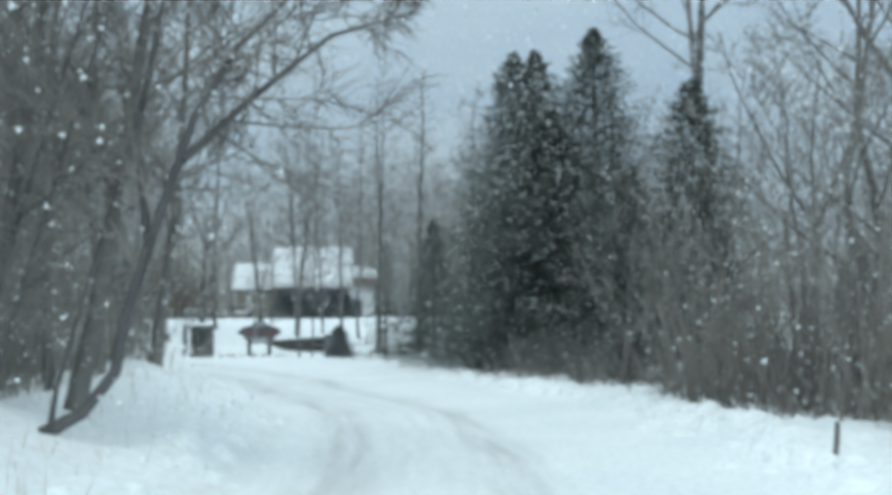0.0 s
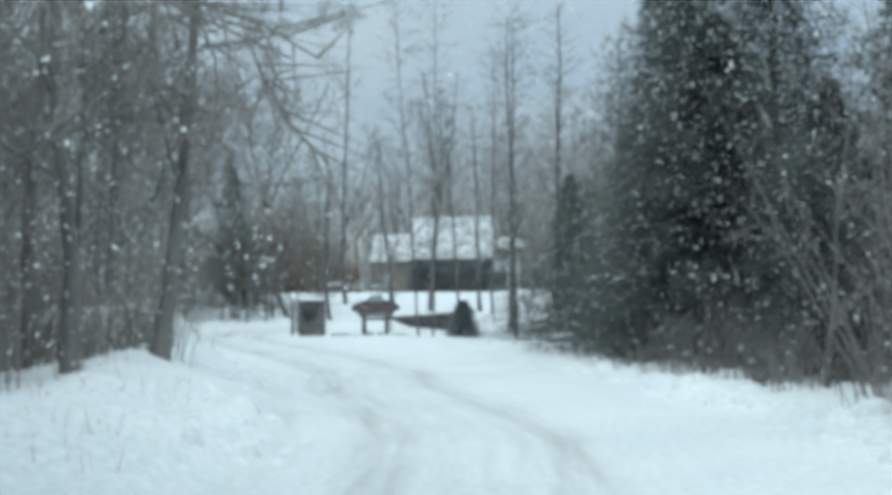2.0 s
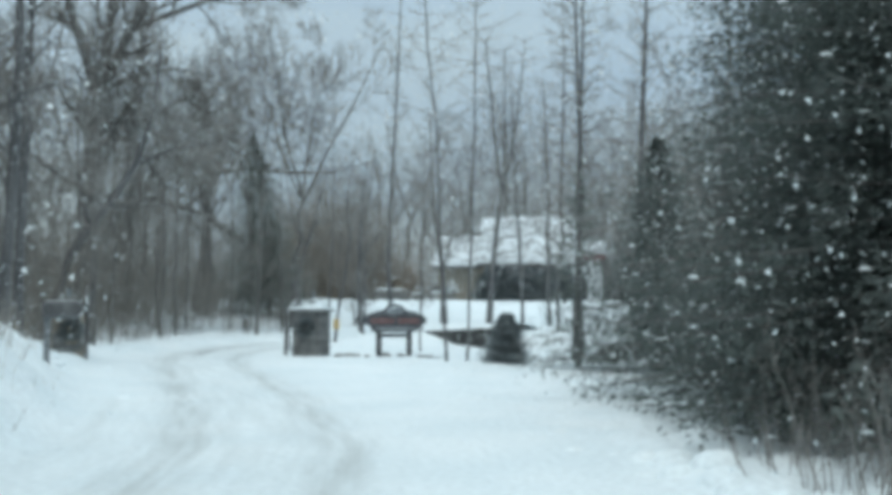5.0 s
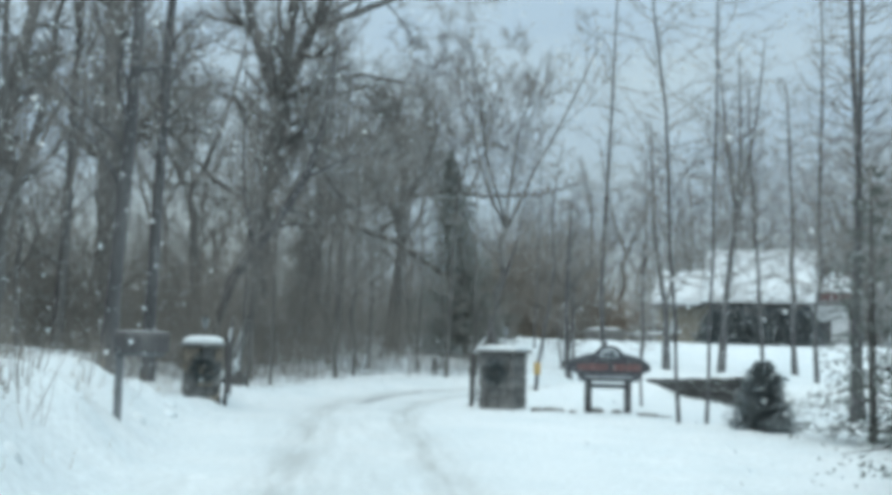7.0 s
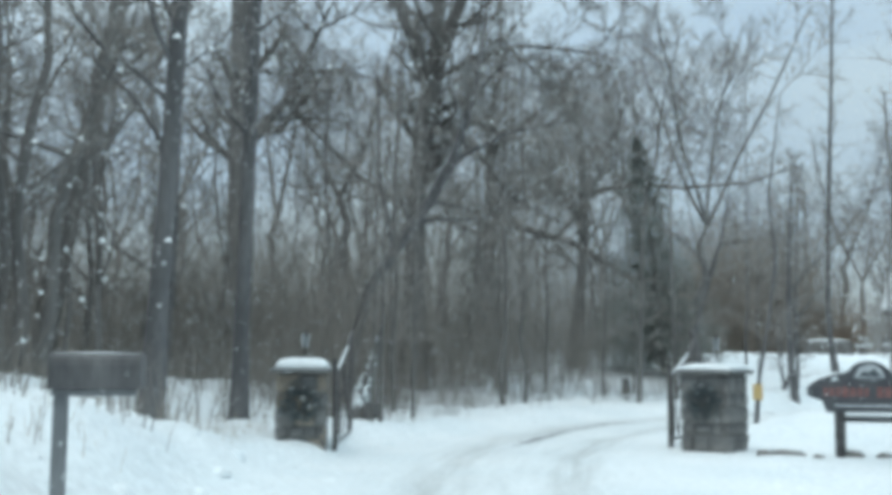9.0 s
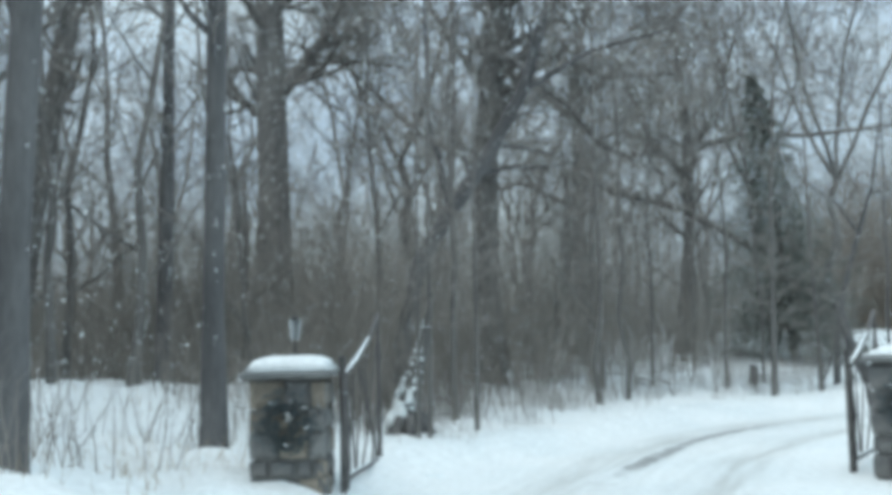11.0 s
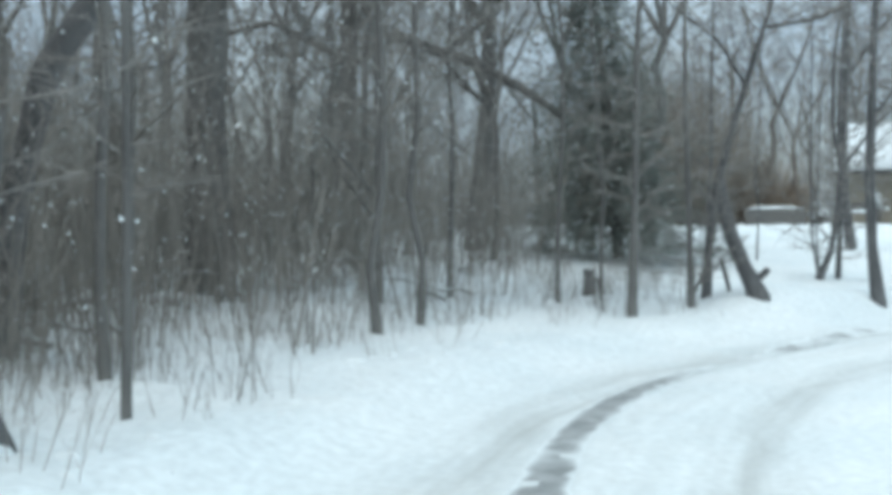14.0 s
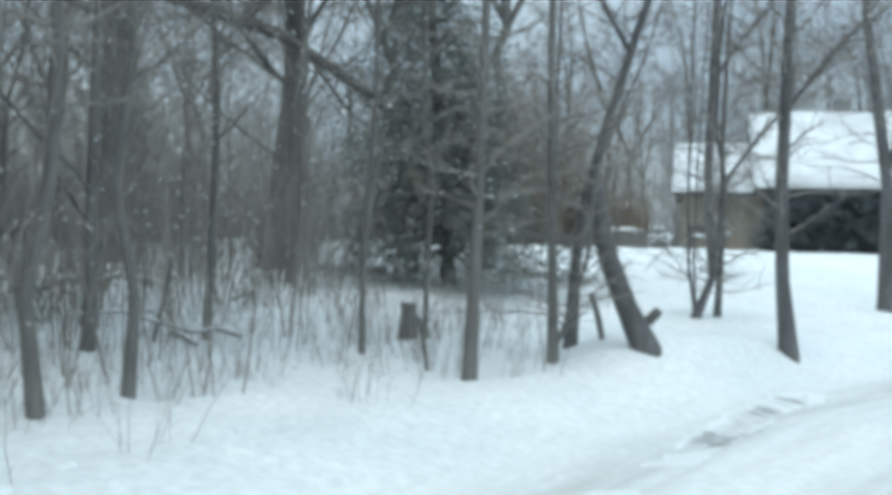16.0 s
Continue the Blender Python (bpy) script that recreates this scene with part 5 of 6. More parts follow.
def bench(x, y, turn):
    t = thing("bench", pose(x, y, gz(x, y), 0, 0, turn), "low dark wooden bench with snow on the seat", "bench")
    for dx in (-0.5, 0.5):
        for dy in (-0.16, 0.16):
            part("leg", bevelled(0.07, 0.07, 0.5, pose(dx, dy, 0.18), 0.006), DARK_TIMBER, t)
    for dy in (-0.14, 0.0, 0.14):
        part("slat", bevelled(1.2, 0.12, 0.035, pose(0, dy, 0.45), 0.006), DARK_TIMBER, t)
    for dx in (-0.5, 0.5):
        part("back_post", bevelled(0.06, 0.05, 0.5, pose(dx, 0.235, 0.66), 0.006), DARK_TIMBER, t)
    for dz in (0.66, 0.82):
        part("back_slat", bevelled(1.2, 0.03, 0.11, pose(0, 0.19, dz), 0.006), DARK_TIMBER, t)
    sn = snow_cap(1.0, 0.12, random.Random(3))
    sn.v = [(a * 1.15, b * 0.40 - 0.02, c + 0.468) for a, b, c in sn.v]
    part("snow", sn, SNOW, t, "pillow of snow on the seat", True)


def garage():
    g = thing("garage", pose(24.3, 61.0, 1.25, 0, 0, -14), "small white outbuilding with a red gable board", "garage")
    wall = Shape()
    wall.box(pose(0, 2.5, 1.4), 2.4, 5.0, 3.2)
    w = part("wall", wall, WHITE_PAINT, g)
    siding(w, -1.2, 1.2, -0.02, 0.0, 2.9, WHITE_PAINT, 0.3)
    gable_roof(g, -1.5, 1.5, -0.4, 5.4, 3.9, 4.9, 0.22, "roof")
    band = Shape()
    band.box(pose(0, -0.30, 3.62), 2.8, 0.5, 0.36)
    part("fascia", band, RED_PAINT, g, "red painted board under the eave")
    door = part("door", bevelled(0.9, 0.06, 2.0, None, 0.01), DARK_TIMBER, g)
    door.location = (-0.3, -0.07, 1.0)
    return g


garage()


# ---- gate pillars ----
def stone_mesh(rng, w, h, d, mat=None):
    """One rough-faced stone with chamfered, uneven corners, its face towards -y."""
    s = Shape()
    j = lambda k: rng.uniform(-k, k)
    back = [(-w / 2, d, -h / 2), (w / 2, d, -h / 2), (w / 2, d, h / 2), (-w / 2, d, h / 2)]
    mid = [(x * (0.97 + j(0.07)), 0.012 + j(0.008), z * (0.96 + j(0.1))) for x, _, z in back]
    front = [(x * 0.76 + j(0.022), -0.02 + j(0.014), z * 0.7 + j(0.02)) for x, _, z in back]
    s.v = back + mid + front
    for a, b in ((0, 4), (4, 8)):
        for k in range(4):
            m = (k + 1) % 4
            s.f.append((a + k, a + m, b + m, b + k))
    s.f.append((8, 9, 10, 11))
    return s.mesh("stone", mat or STONE)


def snow_cap(w, h, rng, n=12):
    """A pillow of snow with a rounded edge."""
    s = Shape()
    for j in range(n + 1):
        for i in range(n + 1):
            u, v = i / n * 2 - 1, j / n * 2 - 1
            k = (1 - abs(u) ** 5) * (1 - abs(v) ** 5)
            s.v.append((u * w / 2, v * w / 2, h * max(k, 0.0) ** 0.55 * rng.uniform(0.95, 1.04)))
    for j in range(n):
        for i in range(n):
            a = j * (n + 1) + i
            s.f.append((a, a + 1, a + n + 2, a + n + 1))
    rim = list(range(n)) + [n + k * (n + 1) for k in range(n)] + [n * (n + 1) + n - k for k in range(n)] + [(n - k) * (n + 1) for k in range(n)]
    s.f.append(tuple(reversed(rim)))
    return s


def wreath(parent_pose, r, seed, label):
    rng = random.Random(seed)
    t = thing("wreath", parent_pose, label, "wreath", "wreaths")
    ring = Shape()
    ring.tube([(r * math.cos(a * math.pi / 10), -0.03, r * math.sin(a * math.pi / 10)) for a in range(21)], [0.012] * 21, 5, cap=False)
    part("ring", ring, TWIG, t)
    green, white = Shape(), Shape()
    for i in range(520):
        a = rng.uniform(0, 2 * math.pi)
        q = r + rng.gauss(-0.02, 0.062)
        p = Vector((q * math.cos(a), -0.04 + rng.uniform(-0.05, 0.03), q * math.sin(a)))
        d = Vector((-math.sin(a) + rng.uniform(-0.8, 0.8), rng.uniform(-0.9, 0.2), math.cos(a) + rng.uniform(-0.8, 0.8))).normalized()
        w = d.cross(Vector((rng.uniform(-1, 1), rng.uniform(-1, 1), rng.uniform(-1, 1)))).normalized()
        green.blade(p, d, w, rng.uniform(0.05, 0.10), 0.013)
        if i % 90 == 0:
            white.lump(p + Vector((0, -0.04, 0.02)), 0.022, 0.018, 0.011, rng, 2, 5)
    for k in range(3):
        a = rng.uniform(0.4, math.pi - 0.4)
        white.lump((r * math.cos(a), -0.07, r * math.sin(a) + 0.03), rng.uniform(0.03, 0.05), 0.02, 0.012, rng, 2, 6)
    tagged(part("foliage", green, NEEDLE_BLUE, t), kind="stuff")
    tagged(part("snow_cover", white, SNOW, t), kind="stuff")
    return t


def lantern(m):
    t = thing("lantern", m, "small tapered glass lantern on a thin dark stem", "lantern", "pillar lanterns")
    stem = Shape()
    stem.tube([(0, 0, -0.04), (0, 0, 0.02), (0, 0, 0.04), (0, 0, 0.30)], [0.06, 0.06, 0.014, 0.014], 8)
    part("stem", stem, BLACK_METAL, t)
    for k in range(4):
        a = math.pi / 2 * k
        pane = Shape()
        c, s_ = math.cos(a), math.sin(a)
        rot = lambda x, y, z: (x * c - y * s_, x * s_ + y * c, z)
        slab_pts = [rot(-0.035, -0.038, 0.32), rot(0.035, -0.038, 0.32), rot(0.068, -0.072, 0.54), rot(-0.068, -0.072, 0.54)]
        inner = [rot(-0.033, -0.033, 0.32), rot(0.033, -0.033, 0.32), rot(0.066, -0.067, 0.54), rot(-0.066, -0.067, 0.54)]
        pane.v = slab_pts + inner
        pane.f = [(0, 1, 2, 3), (7, 6, 5, 4), (0, 4, 5, 1), (1, 5, 6, 2), (2, 6, 7, 3), (3, 7, 4, 0)]
        part("pane", pane, LANTERN_GLASS, t, "frosted pale glass")
        bar = Shape()
        bar.tube([rot(0.037, -0.037, 0.31), rot(0.073, -0.073, 0.55)], [0.009, 0.011], 4)
        part("bar", bar, DULLED_SNOW, t, "corner bar white with frost")
    top = Shape()
    top.tube([(0, 0, 0.54), (0, 0, 0.55), (0, 0, 0.575), (0, 0, 0.60)], [0.085, 0.08, 0.02, 0.008], 8)
    part("roof", top, BLACK_METAL, t)
    return t


def pillar(x, y, turn, width, label, seed, depth=0.15, tan=0.35):
    rng = random.Random(seed)
    z = 0.0
    base = pose(x, y, z, 0, 0, turn)
    p = thing("gate_pillar", base, label, "pillar", "gate pillars")
    core_w = width - 0.10
    part("core", bevelled(core_w, core_w, 1.6, pose(0, 0, 0.405), 0.01), MORTAR, p, "dark mortar")
    courses = [0.29, 0.17, 0.26, 0.21, 0.28]
    for k in range(4):
        zz = -0.02
        face = pose(0, 0, 0, 0, 0, 90 * k) @ pose(0, -width / 2 + 0.03, 0)
        for ci, hgt in enumerate(courses):
            pos, n = -width / 2 + 0.004, 0
            while pos < width / 2 - 0.05:
                w = rng.uniform(0.14, 0.34)
                if pos + w > width / 2 - 0.13:
                    w = width / 2 - 0.004 - pos
                ob = part("stone", stone_mesh(rng, w - 0.014, hgt - 0.014, 0.05, STONE_TAN if rng.random() < tan else None), None, p)
                ob.matrix_basis = face @ pose(pos + w / 2, 0, zz + hgt / 2)
                pos += w
            zz += hgt
    cap_w = width + 0.14
    part("cap", bevelled(cap_w, cap_w, 0.055, pose(0, 0, 1.235), 0.014), SLATE, p, "grey slate cap with an uneven edge")
    sc = thing("snow_cap", base @ pose(0, 0, 1.266), "rounded pillow of white snow lying on the pillar cap", "snow", "pillar snow")
    part("snow", snow_cap(cap_w - 0.06, depth, rng), SNOW, sc, smooth=True)
    wreath(base @ pose(0.0, -width / 2 - 0.03, 0.78), 0.21, seed, "round evergreen wreath dusted with snow on the stone pillar")
    lantern(base @ pose(0.02, 0.05, 1.30, 0, 0, 18) @ Matrix.Diagonal((0.66, 0.66, 0.86, 1)))


pillar(4.55, 12.25, -20, 0.82, "square fieldstone gate pillar with a slate cap and wreath", 71, 0.10, 0.0)
pillar(-1.25, 9.25, 20, 0.74, "square fieldstone gate pillar with a slate cap and wreath", 72)


bench(12.2, 52.3, -14)


# ---- gate leaves ----
def gate(m, length, flip, label):
    """An open leaf of iron with branch-like bars; local x runs from the hinge to the free end."""
    rng = random.Random(8)
    g = thing("gate", m, label, "gate", "gate leaves")
    hinge = Shape()
    hinge.tube([(0, 0, -0.1), (0, 0, 1.30)], [0.035, 0.035], 8)
    part("hinge_post", hinge, IRON, g)
    second = Shape()
    second.tube([(0.13, 0, -0.1), (0.13, 0, 1.12)], [0.028, 0.028], 8)
    part("stile", second, IRON, g)
    end = Shape()
    end.tube([(length, 0, 0.04), (length, 0, 0.9), (length - 0.02, 0, 1.76)], [0.03, 0.028, 0.02], 8)
    part("stile", end, IRON, g)
    top_line = [(0.1, 0, 1.10), (length * 0.35, 0, 1.24), (length * 0.7, 0, 1.46), (length, 0, 1.75)]
    top = Shape()
    top.tube(top_line, [0.028] * 4, 8)
    rail = part("top_rail", top, IRON, g)
    snow = Shape()
    snow.tube([(x, y, z + 0.026) for x, y, z in top_line[:3]], [0.016, 0.024, 0.016], 6)
    part("snow", snow, SNOW, rail, "line of snow on the rail", True)
    low = Shape()
    low.tube([(0.1, 0, 0.08), (length, 0, 0.08)], [0.026, 0.026], 8)
    bottom = part("bottom_rail", low, IRON, g)
    drift = Shape()
    drift.tube([(0.14, 0, 0.104), (length * 0.5, 0, 0.108), (length - 0.04, 0, 0.104)], [0.014, 0.02, 0.014], 6)
    part("snow", drift, SNOW, bottom, "line of snow on the rail", True)
    for k in range(7):
        x = 0.24 + (length - 0.34) * k / 6
        pts = []
        for i in range(7):
            u = i / 6
            pts.append((x + 0.13 * math.sin(u * 5 + k * 1.7) + 0.04 * rng.uniform(-1, 1), 0.02 * math.sin(u * 6 + k), 0.08 + u * (0.98 + 0.55 * (x / length) - 0.1)))
        bar = Shape()
        bar.tube(pts, [0.014 - 0.004 * i / 6 for i in range(7)], 5)
        part("bar", bar, IRON, g)
        if k % 2:
            fork = Shape()
            q = pts[3]
            fork.tube([q, (q[0] + 0.10, 0.01, q[2] + 0.16), (q[0] + 0.12, 0, q[2] + 0.36)], [0.011, 0.009, 0.006], 5)
            part("bar", fork, IRON, g)
    return g


gate(pose(-0.86, 9.56, 0.10, 0, 0, 104), 1.9, 1, "open rustic iron gate leaf with branch-like bars and snowy rail")
gate(pose(3.83, 12.5, 0.04, 0, 0, 80), 1.9, -1, "open rustic iron gate leaf with branch-like bars and snowy rail")


# ---- entrance sign ----
def entrance_sign():
    t = thing("entrance_sign", pose(6.80, 11.66, -0.13, 0, 0, 6), "carved dark wooden entrance sign with faded red lettering on two posts", "sign")
    for x in (-0.42, 0.42):
        part("post", bevelled(0.14, 0.12, 1.05, pose(x, 0.05, 0.40), 0.012), DARK_TIMBER, t)
    part("beam", bevelled(0.70, 0.10, 0.09, pose(0, 0.05, 0.70), 0.01), DARK_TIMBER, t)
    s = Shape()
    outline = []
    n = 26
    for i in range(n + 1):
        x = -0.88 + 1.76 * i / n
        u = abs(x) / 0.88
        top = 1.16 + 0.24 * (1 - u ** 2.6) ** 0.8 if u < 1 else 1.16
        if abs(x) < 0.28:
            top = max(top, 1.38 + 0.18 * math.sqrt(max(0, 1 - (x / 0.28) ** 2)))
        low = 1.04 - 0.13 * (1 - u ** 3) if u < 1 else 1.04
        if abs(x) < 0.64:
            low = 0.80
        outline.append((x, low, top))
    for y in (-0.045, 0.045):
        for x, lo, hi in outline:
            s.v += [(x, y, lo), (x, y, hi)]
    m = 2 * (n + 1)
    for i in range(n):
        a = 2 * i
        s.f += [(a, a + 2, a + 3, a + 1), (m + a + 1, m + a + 3, m + a + 2, m + a), (a + 1, a + 3, m + a + 3, m + a + 1), (a, m + a, m + a + 2, a + 2)]
    s.f += [(0, 1, m + 1, m), (m - 2, 2 * m - 2, 2 * m - 1, m - 1)]
    board = part("board", s, SIGN_DARK, t)
    em = Shape()
    k = 16
    em.v = [(0.21 * math.cos(math.pi * i / k), -0.052, 1.31 + 0.20 * math.sin(math.pi * i / k)) for i in range(k + 1)]
    em.v += [(x, -0.040, z) for x, _, z in em.v]
    em.f = [tuple(range(k + 1))[::-1], tuple(range(k + 1, 2 * k + 2))] + [(i, (i + 1) % (k + 1), k + 1 + (i + 1) % (k + 1), k + 1 + i) for i in range(k + 1)]
    e = part("emblem", em, SIGN_GREY, board, "pale half-round emblem")
    peak = Shape()
    peak.v = [(-0.17, -0.056, 1.33), (-0.07, -0.056, 1.42), (-0.02, -0.056, 1.38), (0.06, -0.056, 1.46), (0.17, -0.056, 1.33), (-0.17, -0.05, 1.33), (-0.07, -0.05, 1.42), (-0.02, -0.05, 1.38), (0.06, -0.05, 1.46), (0.17, -0.05, 1.33)]
    peak.f = [(0, 4, 3, 2, 1), (5, 6, 7, 8, 9)] + [(i, (i + 1) % 5, 5 + (i + 1) % 5, 5 + i) for i in range(5)]
    part("emblem_peaks", peak, HOUSE_DARK, e)
    rng = random.Random(4)
    x = -0.66
    while x < 0.66:
        w = rng.uniform(0.05, 0.09)
        if not -0.04 < x + w / 2 < 0.06:
            bar = part("letter_bar", bevelled(w, 0.02, rng.uniform(0.12, 0.16), pose(x + w / 2, -0.05, 1.10), 0.004, 1), SIGN_RED, board)
        x += w + 0.028
    line = part("lower_line", bevelled(1.0, 0.014, 0.03, pose(0, -0.05, 0.90), 0.004, 1), SIGN_GREY, board)
    sn = Shape()
    rg = random.Random(2)
    for i in range(12):
        xx = -0.3 + 0.6 * i / 11
        sn.lump((xx, 0.04, 0.735), 0.05, 0.05, 0.03, rg, 3, 6)
    part("snow", sn, SNOW, t, "snow on the beam", True)
    return t


entrance_sign()


# ---- roadside things ----
def mailbox():
    t = thing("mailbox", pose(0.3, 1.4, 0.33, 0, 0, 24), "large dark grey mailbox on a timber post in the snow", "mailbox")
    part("post", bevelled(0.095, 0.095, 1.40, pose(0, 0, 0.15), 0.008), TIMBER, t)
    part("arm", bevelled(0.58, 0.16, 0.05, pose(0.23, 0, 0.875), 0.008), TIMBER, t)
    prof = [(-0.12, 0.0), (0.12, 0.0), (0.12, 0.17), (0.105, 0.215), (0.06, 0.245), (0.0, 0.255), (-0.06, 0.245), (-0.105, 0.215), (-0.12, 0.17)]
    n = len(prof)

    def loaf(x0, x1, grow):
        sh = Shape()
        for px in (x0, x1):
            sh.v += [(px, a * grow, 0.902 + b_ * grow) for a, b_ in prof]
        sh.f = [tuple(range(n))[::-1], tuple(range(n, 2 * n))] + [(i, (i + 1) % n, n + (i + 1) % n, n + i) for i in range(n)]
        return sh

    b = part("box", loaf(-0.06, 0.55, 1.0), BARK_PALE, t)
    part("door", loaf(0.551, 0.57, 1.04), BARK_PALE, b)
    part("rim", loaf(-0.075, -0.059, 1.04), BARK_PALE, b)
    frost = Shape()
    frost.tube([(-0.05, 0, 1.15), (0.25, 0, 1.153), (0.54, 0, 1.15)], [0.010, 0.013, 0.010], 6)
    part("snow", frost, DULLED_SNOW, b, "thin line of snow on the lid", True)


mailbox()


def marker(x, y):
    t = thing("marker_post", pose(x, y, gz(x, y), 0, 0, 5), "thin dark marker post with a small yellow plate", "marker")
    s = Shape()
    s.tube([(0, 0, -0.2), (0.01, 0, 0.62)], [0.014, 0.012], 6)
    part("post", s, BLACK_METAL, t)
    part("plate", bevelled(0.2, 0.02, 0.34, pose(0.01, -0.02, 0.72), 0.008), YELLOW, t, "faded yellow plate")


marker(5.25, 18.5)


def stake(x, y, h, tilt, r, label, turn=0.0):
    t = thing("stake", pose(x, y, gz(x, y), 0, tilt, turn), label, "stake", "wooden stakes")
    s = Shape()
    s.tube([(0, 0, -0.2), (0.01, 0, h * 0.5), (0, 0, h), (0, 0, h + 0.02)], [r, r, r * 0.9, r * 0.4], 7)
    part("shaft", s, BARK, t)


stake(6.6, -23.1, 0.32, 8, 0.03, "short wooden stake in the roadside snow")
stake(3.83, 24.8, 0.5, -14, 0.035, "short leaning dead stem at the bend of the road")
stake(-1.05, 24.6, 0.9, 12, 0.03, "short leaning dead stem at the bend of the road")
stake(1.9, 23.6, 0.5, -10, 0.022, "short leaning dead stem at the bend of the road")


def stump(x, y, r, h, label):
    rng = random.Random(int(x * 100))
    t = thing("stump", pose(x, y, gz(x, y)), label, "stump")
    s = Shape()
    s.tube([(0, 0, -0.2), (0, 0, 0.05), (0.01, 0, h * 0.6), (0, 0, h)], [r * 1.4, r * 1.15, r, r * 0.95], 9)
    part("trunk", s, BARK_PALE, t)
    c = Shape()
    c.lump((0, 0, h), r * 0.85, r * 0.85, 0.03, rng, 4, 9)
    part("snow", c, SNOW, t, "snow on the cut top", True)


stump(1.67, 25.6, 0.10, 0.42, "short dark tree stump with a snowy top")


def snag():
    """A broken snow-plastered trunk leaning by the gate."""
    rng = random.Random(6)
    t = thing("snag", pose(-2.02, 13.75, gz(-2.02, 13.75)) @ Matrix.Diagonal((0.84, 0.84, 0.74, 1)), "broken leaning tree base plastered with snow", "snag")
    s = Shape()
    s.tube([(0.1, 0, -0.5), (0.1, 0, 0.2), (0.14, 0.05, 0.8), (0.28, 0.1, 1.5), (0.42, 0.1, 2.2), (0.5, 0.1, 2.7)], [0.24, 0.2, 0.14, 0.10, 0.07, 0.03], 9)
    part("trunk", s, BARK, t, smooth=True)
    for k in range(9):
        roots = Shape()
        a = k * 0.75 + rng.uniform(-0.2, 0.2)
        out = rng.uniform(0.28, 0.46)
        roots.tube([(0.1, 0, 0.5), (0.1 + out * 0.55 * math.cos(a), out * 0.55 * math.sin(a), rng.uniform(0.3, 0.42)), (0.1 + out * math.cos(a), out * math.sin(a), -0.1)], [0.09, rng.uniform(0.07, 0.12), 0.10], 6)
        part("root", roots, BARK_PALE, t, smooth=True)
    sprigs = Shape()
    for k in range(130):
        p = Vector((0.1 + rng.gauss(0, 0.16), rng.gauss(0, 0.14), rng.uniform(0.15, 1.5)))
        sprigs.spike(p, p + Vector((rng.gauss(-0.05, 0.22), rng.gauss(-0.05, 0.22), rng.uniform(-0.1, 0.4))), 0.008)
    tagged(part("brushwood", sprigs, TWIG, t), kind="stuff")
    w = Shape()
    spine = [(0.0, -0.05, 0.40), (0.06, 0.0, 0.75), (0.14, 0.04, 1.1), (0.26, 0.08, 1.5), (0.40, 0.08, 2.2)]
    for lx, ly, lz, lr, lh in ((-0.10, -0.14, 0.22, 0.20, 0.30), (0.02, -0.20, 0.36, 0.13, 0.26), (-0.24, -0.06, 0.05, 0.20, 0.24), (-0.36, -0.04, -0.06, 0.26, 0.20), (0.42, -0.1, -0.06, 0.28, 0.14), (0.1, -0.42, -0.08, 0.34, 0.16), (0.16, -0.16, 0.62, 0.09, 0.22)):
        w.lump((lx, ly, lz), lr, lr * 0.85, lh, rng, 4, 9)
    for k in range(110):
        u = rng.random() ** 1.1
        c = along(spine, min(u, 0.999))
        r = 0.19 * (1 - u) ** 0.7 + 0.05
        a = math.pi * 1.3 + rng.gauss(0, 1.0)
        size = (0.025 + 0.045 * (1 - u)) * rng.uniform(0.4, 1.4)
        w.lump((c.x + r * 0.8 * math.cos(a), c.y + r * 0.8 * math.sin(a), c.z - size * 0.4), size, size * 0.9, size * rng.uniform(0.6, 1.5), rng, 3, 6)
    tagged(part("snow", w, SNOW, t, "snow plastered on one side", True), kind="stuff")


snag()


def rock(x, y, sx, sy, sz, turn, seed):
    rng = random.Random(seed)
    t = thing("rock", pose(x, y, gz(x, y) - 0.03, 0, 0, turn), "dark low rock half covered with snow", "rock", "rocks by the gate")
    s = Shape()
    s.lump((0, 0, 0), sx, sy, sz, rng, 4, 9)
    part("stone", s, BARK, t)
    c = Shape()
    c.lump((0.02, 0.03, sz * 0.72), sx * 0.72, sy * 0.75, sz * 0.55, rng, 3, 9)
    part("snow", c, SNOW, t, "cap of snow", True)


for q in ((5.3, 11.75, 0.16, 0.12, 0.13, 10, 1), (5.62, 11.7, 0.28, 0.13, 0.10, -8, 2), (6.05, 11.35, 0.10, 0.08, 0.08, 0, 3), (7.6, 11.5, 0.30, 0.16, 0.09, 12, 4), (8.0, 11.4, 0.2, 0.12, 0.07, -5, 5), (6.55, 11.75, 0.17, 0.1, 0.12, 0, 6), (7.0, 11.8, 0.13, 0.1, 0.1, 0, 7)):
    rock(*q)


